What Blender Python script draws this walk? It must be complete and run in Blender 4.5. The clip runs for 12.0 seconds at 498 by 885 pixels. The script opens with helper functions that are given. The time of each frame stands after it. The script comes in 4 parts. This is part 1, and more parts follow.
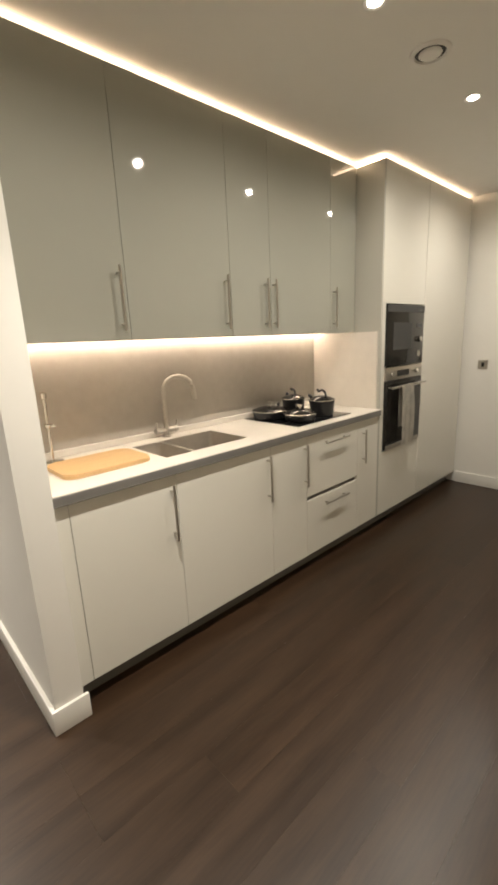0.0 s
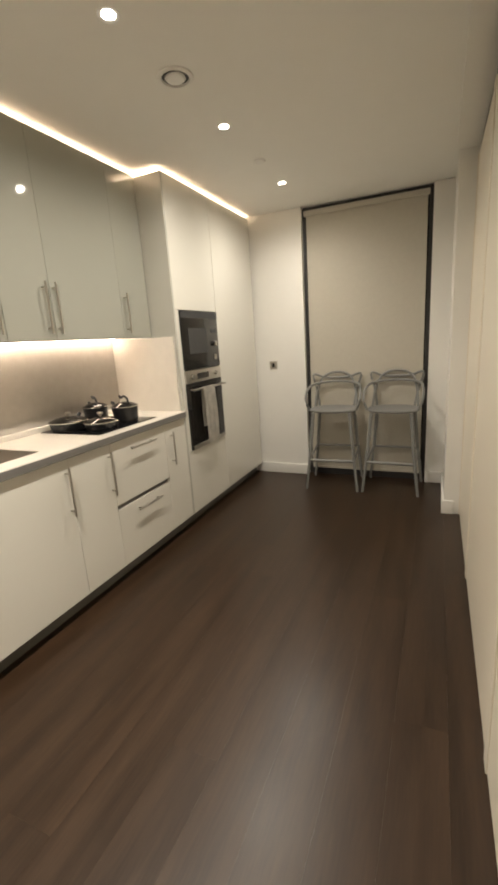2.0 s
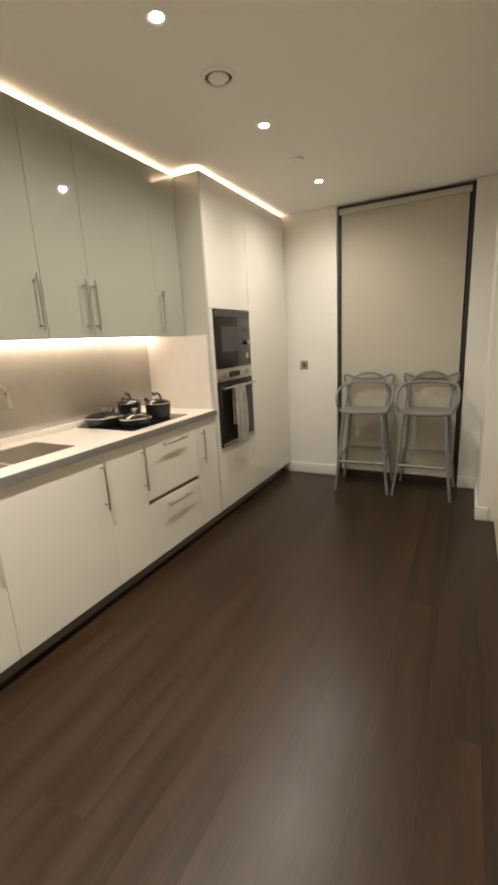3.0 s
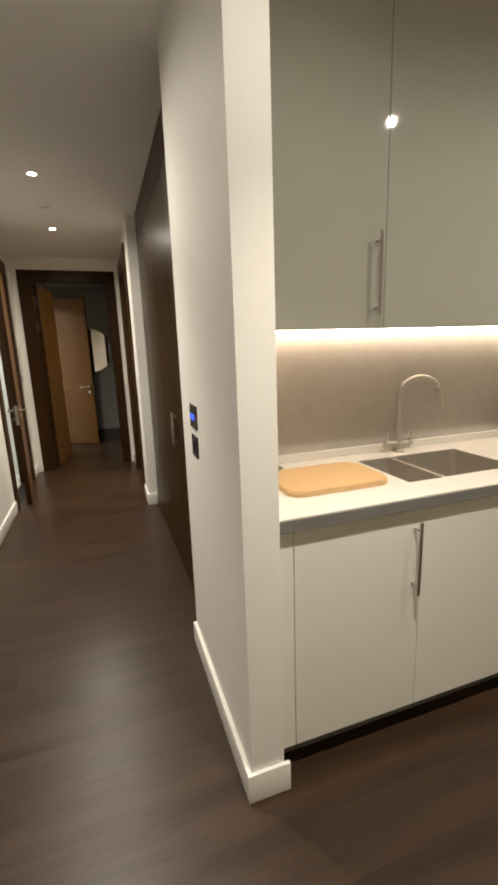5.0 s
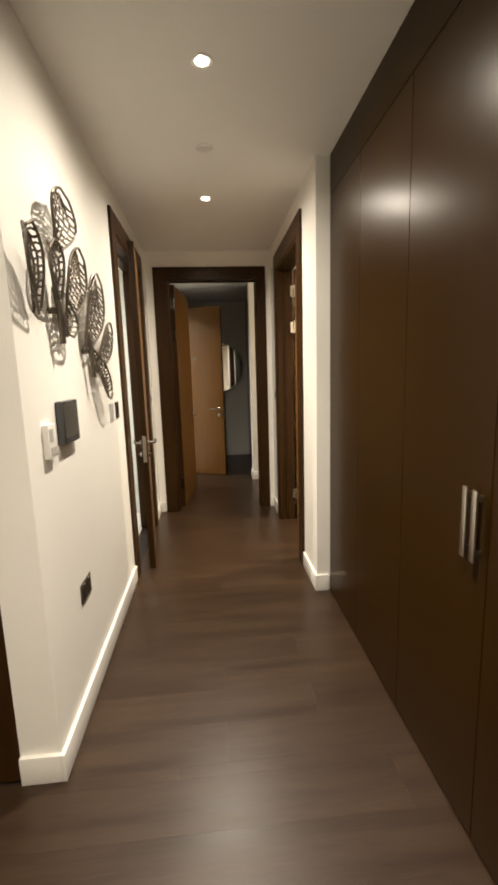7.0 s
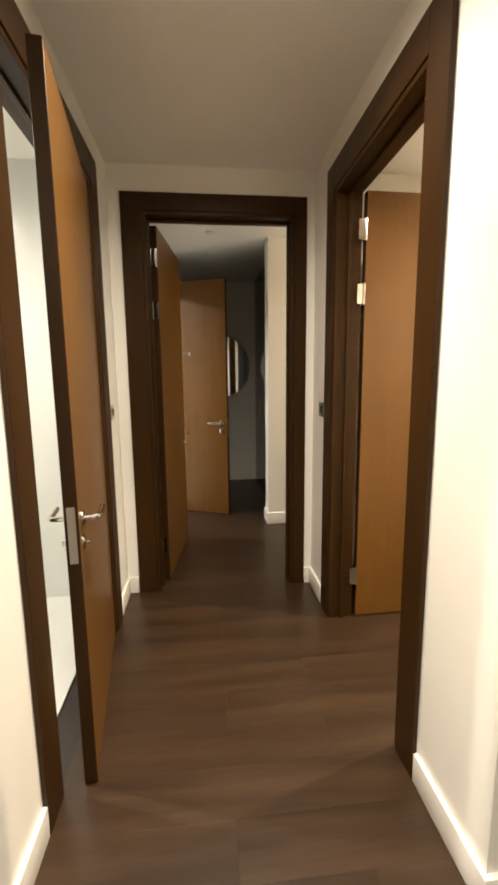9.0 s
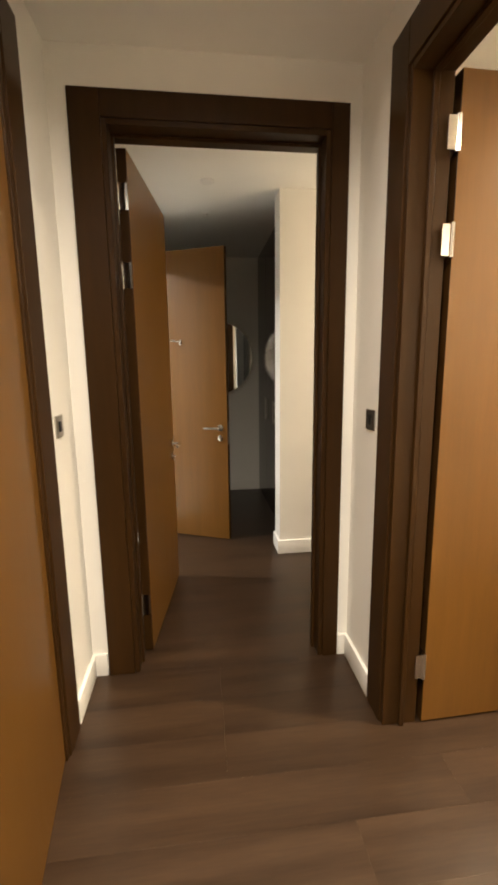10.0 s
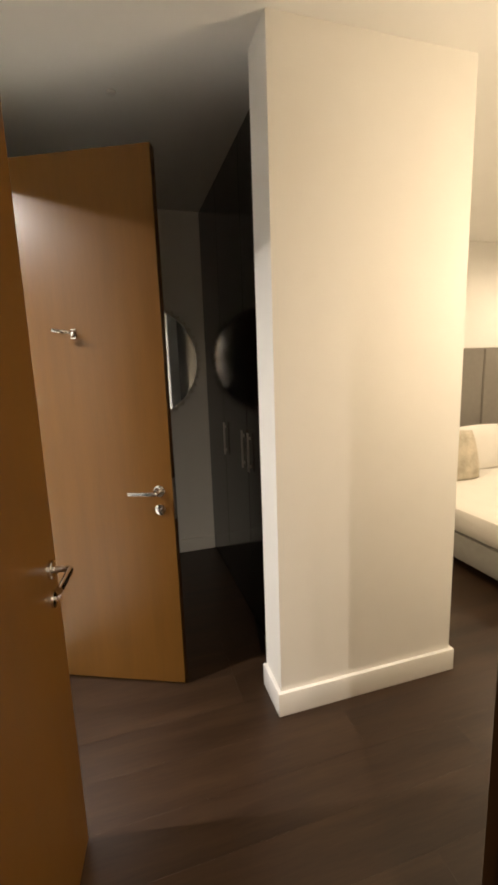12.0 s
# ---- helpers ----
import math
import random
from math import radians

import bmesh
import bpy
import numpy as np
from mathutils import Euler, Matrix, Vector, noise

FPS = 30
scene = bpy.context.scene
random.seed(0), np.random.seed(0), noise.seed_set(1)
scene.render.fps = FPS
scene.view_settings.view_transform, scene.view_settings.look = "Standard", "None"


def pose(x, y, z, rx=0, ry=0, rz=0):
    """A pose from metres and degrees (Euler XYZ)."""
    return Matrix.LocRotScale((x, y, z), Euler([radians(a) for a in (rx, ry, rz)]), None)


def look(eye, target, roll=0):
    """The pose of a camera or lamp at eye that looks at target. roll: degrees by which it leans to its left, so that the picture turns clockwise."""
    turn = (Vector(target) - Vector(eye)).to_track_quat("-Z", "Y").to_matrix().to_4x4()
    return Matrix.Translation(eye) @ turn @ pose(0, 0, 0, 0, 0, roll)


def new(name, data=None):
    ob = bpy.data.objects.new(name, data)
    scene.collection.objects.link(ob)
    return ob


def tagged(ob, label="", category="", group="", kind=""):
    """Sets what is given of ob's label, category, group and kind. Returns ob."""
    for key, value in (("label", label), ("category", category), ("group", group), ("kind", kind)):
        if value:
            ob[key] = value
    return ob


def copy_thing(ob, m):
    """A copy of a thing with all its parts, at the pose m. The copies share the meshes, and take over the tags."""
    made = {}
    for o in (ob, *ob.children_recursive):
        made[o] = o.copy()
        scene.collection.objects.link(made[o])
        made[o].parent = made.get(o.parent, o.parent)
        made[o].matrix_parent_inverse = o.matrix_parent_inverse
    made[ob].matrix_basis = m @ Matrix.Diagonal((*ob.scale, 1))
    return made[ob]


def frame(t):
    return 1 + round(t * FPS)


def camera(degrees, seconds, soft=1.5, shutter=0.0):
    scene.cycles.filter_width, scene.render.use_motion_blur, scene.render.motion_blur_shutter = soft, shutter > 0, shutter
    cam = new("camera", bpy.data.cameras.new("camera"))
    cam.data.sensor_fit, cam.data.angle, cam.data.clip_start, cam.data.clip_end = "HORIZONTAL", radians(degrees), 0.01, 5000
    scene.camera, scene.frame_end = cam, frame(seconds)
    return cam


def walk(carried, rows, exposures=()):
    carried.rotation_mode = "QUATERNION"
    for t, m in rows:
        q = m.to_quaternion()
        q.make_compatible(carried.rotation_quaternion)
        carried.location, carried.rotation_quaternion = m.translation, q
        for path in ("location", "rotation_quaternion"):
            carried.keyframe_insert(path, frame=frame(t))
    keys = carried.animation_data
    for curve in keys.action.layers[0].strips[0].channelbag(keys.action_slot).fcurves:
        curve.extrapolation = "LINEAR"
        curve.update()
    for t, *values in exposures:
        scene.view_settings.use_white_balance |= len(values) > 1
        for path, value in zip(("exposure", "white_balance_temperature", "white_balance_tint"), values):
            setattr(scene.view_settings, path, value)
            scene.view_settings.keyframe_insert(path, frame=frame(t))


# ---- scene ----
cam = camera(60.9, 12.0, soft=3.3)
PATH = [
    (0, (-0.305, -1.491, 1.504), (1.016, -0.064, 1.037), -2.6),
    (0.5, (-0.29, -1.541, 1.482), (1.203, -0.293, 1.02), -2.6),
    (1, (-0.27, -1.578, 1.479), (1.351, -0.505, 1.009), -2.9),
    (1.5, (-0.246, -1.623, 1.463), (1.465, -0.7, 0.995), -3.5),
    (2, (-0.23, -1.655, 1.466), (1.54, -0.853, 0.997), -3.8),
    (2.5, (-0.24, -1.647, 1.47), (1.533, -0.848, 1.001), -3.5),
    (4.5, (-0.266, -1.268, 1.475), (0.713, 0.417, 1.024), -2.0),
    (5, (-0.291, -0.991, 1.47), (0.333, 0.861, 1.044), -2.0),
    (5.5, (-0.271, -0.618, 1.458), (-0.045, 1.325, 1.041), -1.4),
    (6, (-0.357, -0.278, 1.431), (-0.28, 1.683, 1.043), -1.3),
    (6.5, (-0.522, 0.111, 1.449), (-0.406, 2.077, 1.102), -1.7),
    (8.5, (-0.69, 1.834, 1.418), (-0.437, 3.795, 1.118), -0.6),
    (9, (-0.683, 2.26, 1.426), (-0.474, 4.225, 1.12), -0.6),
    (9.5, (-0.698, 2.689, 1.432), (-0.46, 4.646, 1.098), -0.7),
    (10, (-0.677, 3.107, 1.439), (-0.446, 5.064, 1.097), -0.7),
    (10.5, (-0.639, 3.527, 1.451), (-0.452, 5.488, 1.103), -0.3),
    (11, (-0.654, 3.947, 1.456), (-0.355, 5.901, 1.152), -1.0),
    (11.5, (-0.656, 4.342, 1.456), (-0.27, 6.275, 1.121), -1.5),
    (12, (-0.633, 4.69, 1.485), (-0.074, 6.58, 1.145), -2.0),
]
walk(cam, [(t, look(eye, target, roll)) for t, eye, target, roll in PATH],
     exposures=((0.0, -0.22, 6250, 10), (2.5, 0.0, 6250, 10), (4.5, -0.42, 6400, 10), (5.5, -0.42, 6200, 10), (6.5, -0.02, 6550, 10), (8.5, 0.1, 6700, 10),
                (9.5, 0.35, 6750, 10), (10.5, 0.6, 6750, 12), (11.5, 0.55, 6700, 13), (12.0, 0.42, 6700, 13)))

# ---- light and exposure ----
scene.view_settings.exposure = 0.0
world = bpy.data.worlds.new("night")
scene.world = world
world.use_nodes = True
world.node_tree.nodes["Background"].inputs[0].default_value = (0.02, 0.025, 0.04, 1)
world.node_tree.nodes["Background"].inputs[1].default_value = 0.3
WARM = (1.0, 0.895, 0.745)
LAMPLIGHT = (1.0, 0.82, 0.58)
CEIL = 2.66


def downlight(x, y, watts, colour=WARM, z=CEIL, beam=0):
    """A recessed ceiling spot: white ring, glowing lens, and its lamp."""
    ring = bm_new()
    lathe(ring, [(0.025, 0.002), (0.034, -0.003), (0.045, -0.004), (0.047, 0.002)], 24)
    top = empty("downlight", pose(x, y, z), "white recessed ceiling downlight switched on", "downlight", group="ceiling downlights")
    part(ring, "ring", M["satin_white"], top)
    lens = bm_new()
    lathe(lens, [(0.0, -0.0015), (0.026, -0.0015), (0.026, 0.001)], 24)
    part(lens, "lens", M["lamp_glow"], top)
    for power, spread in ((watts, 172), (beam, 84)):    # wide spill and, where the lamp has one, its hot beam
        if power:
            data = bpy.data.lights.new("downlight_lamp", "SPOT")
            data.energy, data.color, data.spot_size, data.spot_blend, data.shadow_soft_size = power, colour, radians(spread), 1.0, 0.02
            new("downlight_lamp", data).matrix_world = pose(x, y, z - 0.012)


# ---- materials ----
M = {}


def material(name, base, rough=0.5, metal=0.0, spec=0.5, vary=0.0, scale=3.0, stretch=(1, 1, 1), bump=0.0, bump_scale=60.0, coat=0.0,
             second=None, rvary=0.0, piece=0.0, glow=0.0, coords="Object"):
    """A principled surface: two-scale colour variation, optional grain stretch, bump and gloss variation."""
    mat = bpy.data.materials.new(name)
    mat.use_nodes = True
    nt = mat.node_tree
    N, L = nt.nodes, nt.links
    b = N["Principled BSDF"]
    b.inputs["Base Color"].default_value = (*base, 1)
    b.inputs["Roughness"].default_value = rough
    b.inputs["Metallic"].default_value = metal
    b.inputs["Specular IOR Level"].default_value = spec
    b.inputs["Coat Weight"].default_value = coat
    b.inputs["Coat Roughness"].default_value = 0.03
    tc = N.new("ShaderNodeTexCoord")
    mp = N.new("ShaderNodeMapping")
    mp.inputs["Scale"].default_value = stretch
    L.new(tc.outputs[coords], mp.inputs["Vector"])
    vec = mp.outputs["Vector"]
    info = None
    if piece:
        info = N.new("ShaderNodeObjectInfo")
        add = N.new("ShaderNodeVectorMath")
        add.operation = "MULTIPLY_ADD"
        L.new(info.outputs["Random"], add.inputs[0])
        add.inputs[1].default_value = (17.0, 31.0, 11.0)
        L.new(vec, add.inputs[2])
        vec = add.outputs[0]
    if vary:
        n1 = N.new("ShaderNodeTexNoise")
        n1.inputs["Scale"].default_value, n1.inputs["Detail"].default_value = scale, 6
        n2 = N.new("ShaderNodeTexNoise")
        n2.inputs["Scale"].default_value, n2.inputs["Detail"].default_value = scale * 9, 4
        L.new(vec, n1.inputs["Vector"])
        L.new(vec, n2.inputs["Vector"])
        mid = N.new("ShaderNodeMath")
        mid.operation = "MULTIPLY_ADD"
        L.new(n2.outputs["Fac"], mid.inputs[0])
        mid.inputs[1].default_value = 0.45
        L.new(n1.outputs["Fac"], mid.inputs[2])
        ramp = N.new("ShaderNodeMapRange")
        ramp.inputs[1].default_value, ramp.inputs[2].default_value = 0.45, 1.0
        L.new(mid.outputs[0], ramp.inputs[0])
        mix = N.new("ShaderNodeMix")
        mix.data_type = "RGBA"
        dark = second or tuple(c * (1 - vary) for c in base)
        mix.inputs[6].default_value, mix.inputs[7].default_value = (*dark, 1), (*base, 1)
        L.new(ramp.outputs[0], mix.inputs[0])
        out = mix.outputs[2]
        if piece:
            hsv = N.new("ShaderNodeHueSaturation")
            mr = N.new("ShaderNodeMapRange")
            mr.inputs[3].default_value, mr.inputs[4].default_value = 1 - piece, 1 + piece
            L.new(info.outputs["Random"], mr.inputs[0])
            L.new(mr.outputs[0], hsv.inputs["Value"])
            L.new(out, hsv.inputs["Color"])
            out = hsv.outputs[0]
        L.new(out, b.inputs["Base Color"])
        if rvary:
            rr = N.new("ShaderNodeMapRange")
            rr.inputs[3].default_value, rr.inputs[4].default_value = rough - rvary, rough + rvary
            L.new(n1.outputs["Fac"], rr.inputs[0])
            L.new(rr.outputs[0], b.inputs["Roughness"])
    if bump:
        nb = N.new("ShaderNodeTexNoise")
        nb.inputs["Scale"].default_value, nb.inputs["Detail"].default_value = bump_scale, 4
        L.new(vec, nb.inputs["Vector"])
        bp = N.new("ShaderNodeBump")
        bp.inputs["Strength"].default_value, bp.inputs["Distance"].default_value = bump, 0.002
        L.new(nb.outputs["Fac"], bp.inputs["Height"])
        L.new(bp.outputs[0], b.inputs["Normal"])
    if glow:
        b.inputs["Emission Color"].default_value = (*base, 1)
        b.inputs["Emission Strength"].default_value = glow
    M[name] = mat
    return mat


material("wall_paint", (0.83, 0.81, 0.76), 0.6, vary=0.035, scale=1.5, bump=0.05, bump_scale=220)
material("ceiling_paint", (0.87, 0.855, 0.81), 0.8, vary=0.03, scale=1.2, bump=0.03, bump_scale=200)
material("satin_white", (0.80, 0.78, 0.74), 0.32, vary=0.03, scale=4)
material("skirting_white", (0.82, 0.80, 0.75), 0.35, vary=0.04, scale=6)
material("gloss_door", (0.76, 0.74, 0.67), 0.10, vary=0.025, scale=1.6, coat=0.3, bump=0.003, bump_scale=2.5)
# darker copy of the front paint: the wall cabinets' shade is in the colour
material("gloss_door_shaded", (0.37, 0.37, 0.32), 0.04, vary=0.025, scale=1.6, coat=0.4, bump=0.003, bump_scale=2.5)
# oven housing's side: same off-white, darkened in colour because that side is less lit
material("gloss_side_shaded", (0.54, 0.53, 0.47), 0.12, vary=0.025, scale=1.6, coat=0.3)
material("carcass", (0.55, 0.53, 0.48), 0.5, vary=0.05)
material("plinth", (0.15, 0.14, 0.125), 0.35, vary=0.15)
material("worktop", (0.74, 0.70, 0.63), 0.28, vary=0.07, scale=14, bump=0.02, bump_scale=120)
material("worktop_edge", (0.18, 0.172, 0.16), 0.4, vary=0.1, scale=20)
material("splash_stone", (0.50, 0.47, 0.42), 0.22, vary=0.22, scale=2.2, second=(0.415, 0.385, 0.34), rvary=0.04)
material("steel", (0.56, 0.53, 0.48), 0.28, metal=1.0, vary=0.08, scale=30, stretch=(1, 1, 12))
material("sink_steel", (0.50, 0.46, 0.40), 0.42, metal=0.7, vary=0.1, scale=25)
material("chrome", (0.74, 0.72, 0.68), 0.12, metal=1.0, vary=0.04, scale=20)
material("black_glass", (0.008, 0.008, 0.009), 0.05, vary=0.2, scale=5)
material("oven_glass", (0.012, 0.011, 0.010), 0.08, vary=0.2, scale=5)
material("display_dark", (0.05, 0.052, 0.055), 0.15, vary=0.2, scale=5)
material("pan_black", (0.018, 0.018, 0.019), 0.3, vary=0.3, scale=18, bump=0.05, bump_scale=150)
material("bamboo", (0.66, 0.43, 0.20), 0.45, vary=0.22, scale=5, stretch=(2, 22, 2), bump=0.05, bump_scale=40)
material("door_wood", (0.150, 0.066, 0.0115), 0.32, spec=0.45, vary=0.2, scale=2.2, stretch=(9, 9, 0.6), rvary=0.04)
material("frame_wood", (0.040, 0.0175, 0.0042), 0.36, spec=0.18, vary=0.35, scale=3, stretch=(9, 9, 0.7), bump=0.04, bump_scale=35)
material("wardrobe_wood", (0.027, 0.0118, 0.0013), 0.29, spec=0.11, vary=0.10, scale=1.6, stretch=(5, 5, 0.5), rvary=0.03)
material("black_lacquer", (0.010, 0.010, 0.010), 0.12, vary=0.2, scale=2)
material("floor_wood", (0.046, 0.0250, 0.0125), 0.34, spec=0.4, second=(0.018, 0.0095, 0.0048), vary=0.34, scale=1.4, stretch=(0.8, 9, 9), bump=0.08, bump_scale=30, rvary=0.07, piece=0.06)
material("floor_joint", (0.020, 0.012, 0.008), 0.6, vary=0.2)
material("blind_fabric", (0.52, 0.485, 0.41), 0.85, vary=0.05, scale=30, stretch=(1, 1, 1), bump=0.25, bump_scale=500)
material("dark_frame", (0.03, 0.028, 0.026), 0.4, vary=0.2)
material("stool_grey", (0.22, 0.22, 0.21), 0.42, vary=0.08, scale=10, bump=0.04, bump_scale=200)
material("cream_door", (0.78, 0.72, 0.60), 0.35, vary=0.03, scale=2)
material("towel", (0.72, 0.68, 0.60), 0.95, vary=0.3, scale=14, second=(0.42, 0.40, 0.36), bump=0.5, bump_scale=300)
material("switch_plate", (0.16, 0.14, 0.12), 0.3, metal=0.8, vary=0.15, scale=20)
material("switch_black", (0.015, 0.014, 0.013), 0.3, vary=0.2, scale=20)
material("grey_plastic", (0.42, 0.41, 0.39), 0.4, vary=0.05, scale=20)
material("panel_blue", (0.05, 0.12, 1.0), 0.3, glow=1.6)
material("wing_metal", (0.17, 0.145, 0.115), 0.42, metal=0.75, vary=0.4, scale=18, bump=0.1, bump_scale=120)
material("silver_bead", (0.80, 0.76, 0.68), 0.32, metal=0.5, vary=0.1, scale=30)
material("mirror", (0.92, 0.92, 0.92), 0.01, metal=1.0)
material("bathroom_tile", (0.68, 0.69, 0.66), 0.2, vary=0.06, scale=3)
material("bath_enamel", (0.82, 0.82, 0.80), 0.12, vary=0.02, scale=3)
material("linen", (0.72, 0.69, 0.63), 0.9, vary=0.06, scale=8, bump=0.3, bump_scale=60)
material("bed_fabric", (0.36, 0.35, 0.32), 0.9, vary=0.1, scale=20, bump=0.3, bump_scale=300)
material("headboard_fabric", (0.20, 0.18, 0.15), 0.85, vary=0.12, scale=20, bump=0.3, bump_scale=250)
material("cushion_pattern", (0.62, 0.56, 0.44), 0.85, vary=0.4, scale=9, second=(0.30, 0.26, 0.19), bump=0.2, bump_scale=200)
material("led_glow", (1.0, 0.74, 0.50), 0.5, glow=12.0)
material("led_glow_bright", (1.0, 0.79, 0.60), 0.5, glow=38.0)
material("lamp_glow", (1.0, 0.90, 0.72), 0.5, glow=40.0)


# ---- mesh helpers ----
def bm_new():
    return bmesh.new()


def add_box(bm, x0, x1, y0, y1, z0, z1, bevel=0.0, seg=2):
    start = set(bm.verts)
    res = bmesh.ops.create_cube(bm, size=1.0, matrix=Matrix.Translation(((x0 + x1) / 2, (y0 + y1) / 2, (z0 + z1) / 2)) @ Matrix.Diagonal((x1 - x0, y1 - y0, z1 - z0, 1)))
    if bevel:
        edges = {e for v in res["verts"] for e in v.link_edges}
        bmesh.ops.bevel(bm, geom=list(edges), offset=bevel, segments=seg, affect="EDGES", profile=0.6)
    return start


def lathe(bm, profile, seg=24, m=Matrix.Identity(4)):
    """Turns a profile of (radius, height) round the z axis."""
    rings, seg = [], max(seg, 20)
    for r, z in profile:
        if r < 1e-6:
            rings.append([bm.verts.new(m @ Vector((0, 0, z)))])
        else:
            rings.append([bm.verts.new(m @ Vector((r * math.cos(2 * math.pi * k / seg), r * math.sin(2 * math.pi * k / seg), z))) for k in range(seg)])
    for a, b in zip(rings, rings[1:]):
        for k in range(seg):
            j = (k + 1) % seg
            if len(a) == 1 and len(b) > 1:
                bm.faces.new((a[0], b[j], b[k]))
            elif len(b) == 1 and len(a) > 1:
                bm.faces.new((a[k], a[j], b[0]))
            elif len(a) > 1:
                bm.faces.new((a[k], a[j], b[j], b[k]))


def sweep(bm, pts, r, seg=8, closed=False, flat=1.0):
    """A round bar along a line of points; r may be a list of radii; flat squashes it across."""
    pts = [Vector(p) for p in pts]
    n, seg = len(pts), max(seg, 14) if not closed and seg > 5 else seg
    radii = r if isinstance(r, (list, tuple)) else [r] * n
    rings, up = [], Vector((0, 0, 1))
    for i, p in enumerate(pts):
        a = pts[(i - 1) % n] if closed or i else p
        b = pts[(i + 1) % n] if closed or i < n - 1 else p
        d = (b - a).normalized()
        ref = up if abs(d.dot(up)) < 0.95 else Vector((0, 1, 0))
        u = d.cross(ref).normalized()
        v = d.cross(u).normalized()
        rings.append([bm.verts.new(p + radii[i] * (math.cos(2 * math.pi * k / seg) * u + flat * math.sin(2 * math.pi * k / seg) * v)) for k in range(seg)])
    last = n if closed else n - 1
    for i in range(last):
        a, b = rings[i], rings[(i + 1) % n]
        for k in range(seg):
            j = (k + 1) % seg
            bm.faces.new((a[k], a[j], b[j], b[k]))
    if not closed:
        bm.faces.new(list(reversed(rings[0])))
        bm.faces.new(rings[-1])


def smooth_line(pts, steps=6, closed=False):
    """Catmull-Rom through the points."""
    p = [Vector(q) for q in pts]
    n = len(p)
    out = []
    for i in range(n if closed else n - 1):
        a = p[(i - 1) % n] if closed or i else p[i]
        b, c = p[i], p[(i + 1) % n]
        d = p[(i + 2) % n] if closed or i + 2 < n else c
        for s in range(steps):
            t = s / steps
            out.append(0.5 * ((2 * b) + (c - a) * t + (2 * a - 5 * b + 4 * c - d) * t * t + (3 * b - a - 3 * c + d) * t ** 3))
    if not closed:
        out.append(p[-1])
    return out


def finish(bm, name, mat, m=None, smooth=True):
    bmesh.ops.recalc_face_normals(bm, faces=bm.faces[:])
    me = bpy.data.meshes.new(name)
    bm.to_mesh(me)
    bm.free()
    me.materials.append(mat)
    ob = new(name, me)
    if smooth and name not in ("door", "drawer", "filler", "leaf", "side_panel", "top_panel", "sliding_door"):
        me.polygons.foreach_set("use_smooth", [True] * len(me.polygons))
        me.set_sharp_from_angle(angle=radians(28))
    if m is not None:
        ob.matrix_world = m
    return ob


def part(bm, name, mat, parent, m=None, label=""):
    ob = finish(bm, name, mat, m)
    ob.parent = parent
    return tagged(ob, label)


def empty(name, m, label, category, group="", kind=""):
    ob = new(name)
    ob.empty_display_size = 0.1
    ob.matrix_world = m
    return tagged(ob, label, category, group, kind)


def structure(name, boxes, mat, label, category="", bevel=0.0):
    bm = bm_new()
    for b in boxes:
        add_box(bm, *b, bevel=bevel)
    return tagged(finish(bm, name, mat), label, category or name.split("_")[0], kind="structure")


# ---- the setting ----
XL, XR, YF = -1.215, 0.035, 5.0       # hall walls and the wall with the far door
XK, YB = 4.07, 0.74                   # kitchen end wall and back wall
ZT = CEIL

structure("floor", [(-2.75, 5.2, -2.3, 9.6, -0.10, -0.012)], M["floor_joint"], "dark underlay below the floor planks", "floor")
structure("ceiling", [(-3.6, 5.3, -2.3, 9.7, ZT, ZT + 0.12)], M["ceiling_paint"], "smooth white painted ceiling", "ceiling")

structure("wall_stub", [(0.045, 0.16, 0.092, 0.955, 0, ZT), (0.16, 0.72, 0.875, 0.955, 0, ZT)], M["wall_paint"], "short white wall between kitchen and hall")
structure("wall_kitchen_back", [(0.16, XK, YB, YB + 0.12, 0, ZT)], M["wall_paint"], "white wall behind the kitchen units")
structure("wall_kitchen_end", [(XK, XK + 0.25, -0.405, YB + 0.12, 0, ZT), (XK, XK + 0.25, -2.3, -1.575, 0, ZT)], M["wall_paint"], "white painted end wall with tall window opening")
structure("wall_kitchen_pier", [(3.32, XK, -2.0, -1.74, 0, ZT)], M["wall_paint"], "white painted pier beside the window")
structure("wall_south", [(-2.75, 3.32, -2.3, -2.12, 0, ZT), (-2.75, -1.6, -2.12, -1.9, 0, ZT)], M["wall_paint"], "plain white wall behind the sliding doors")
structure("wall_west", [(-2.75, -2.6, -2.12, 1.92, 0, ZT)], M["wall_paint"], "plain white wall")
structure("wall_entrance", [(-1.36, XL, 1.93, 2.08, 0, ZT), (-2.6, -2.44, 1.93, 2.08, 0, ZT), (-2.44, -1.36, 1.93, 2.08, 2.52, ZT)], M["wall_paint"], "white wall round the dark entrance door")
structure("wall_hall_left", [(XL - 0.12, XL, 2.08, 3.58, 0, ZT), (XL - 0.12, XL, 4.56, YF, 0, ZT), (XL - 0.12, XL, 3.58, 4.56, 2.38, ZT)], M["wall_paint"], "white painted hall wall with a doorway")
structure("wall_hall_right", [(XR, XR + 0.12, 3.13, 3.63, 0, ZT), (XR, XR + 0.12, 4.56, YF, 0, ZT), (XR, XR + 0.12, 3.63, 4.56, 2.38, ZT)], M["wall_paint"], "white painted hall wall with a doorway")
structure("wall_wardrobe_back", [(0.75, 0.87, 0.955, 3.25, 0, ZT), (XR + 0.12, 0.75, 3.13, 3.25, 0, ZT)], M["wall_paint"], "wall closing the wardrobe recess")
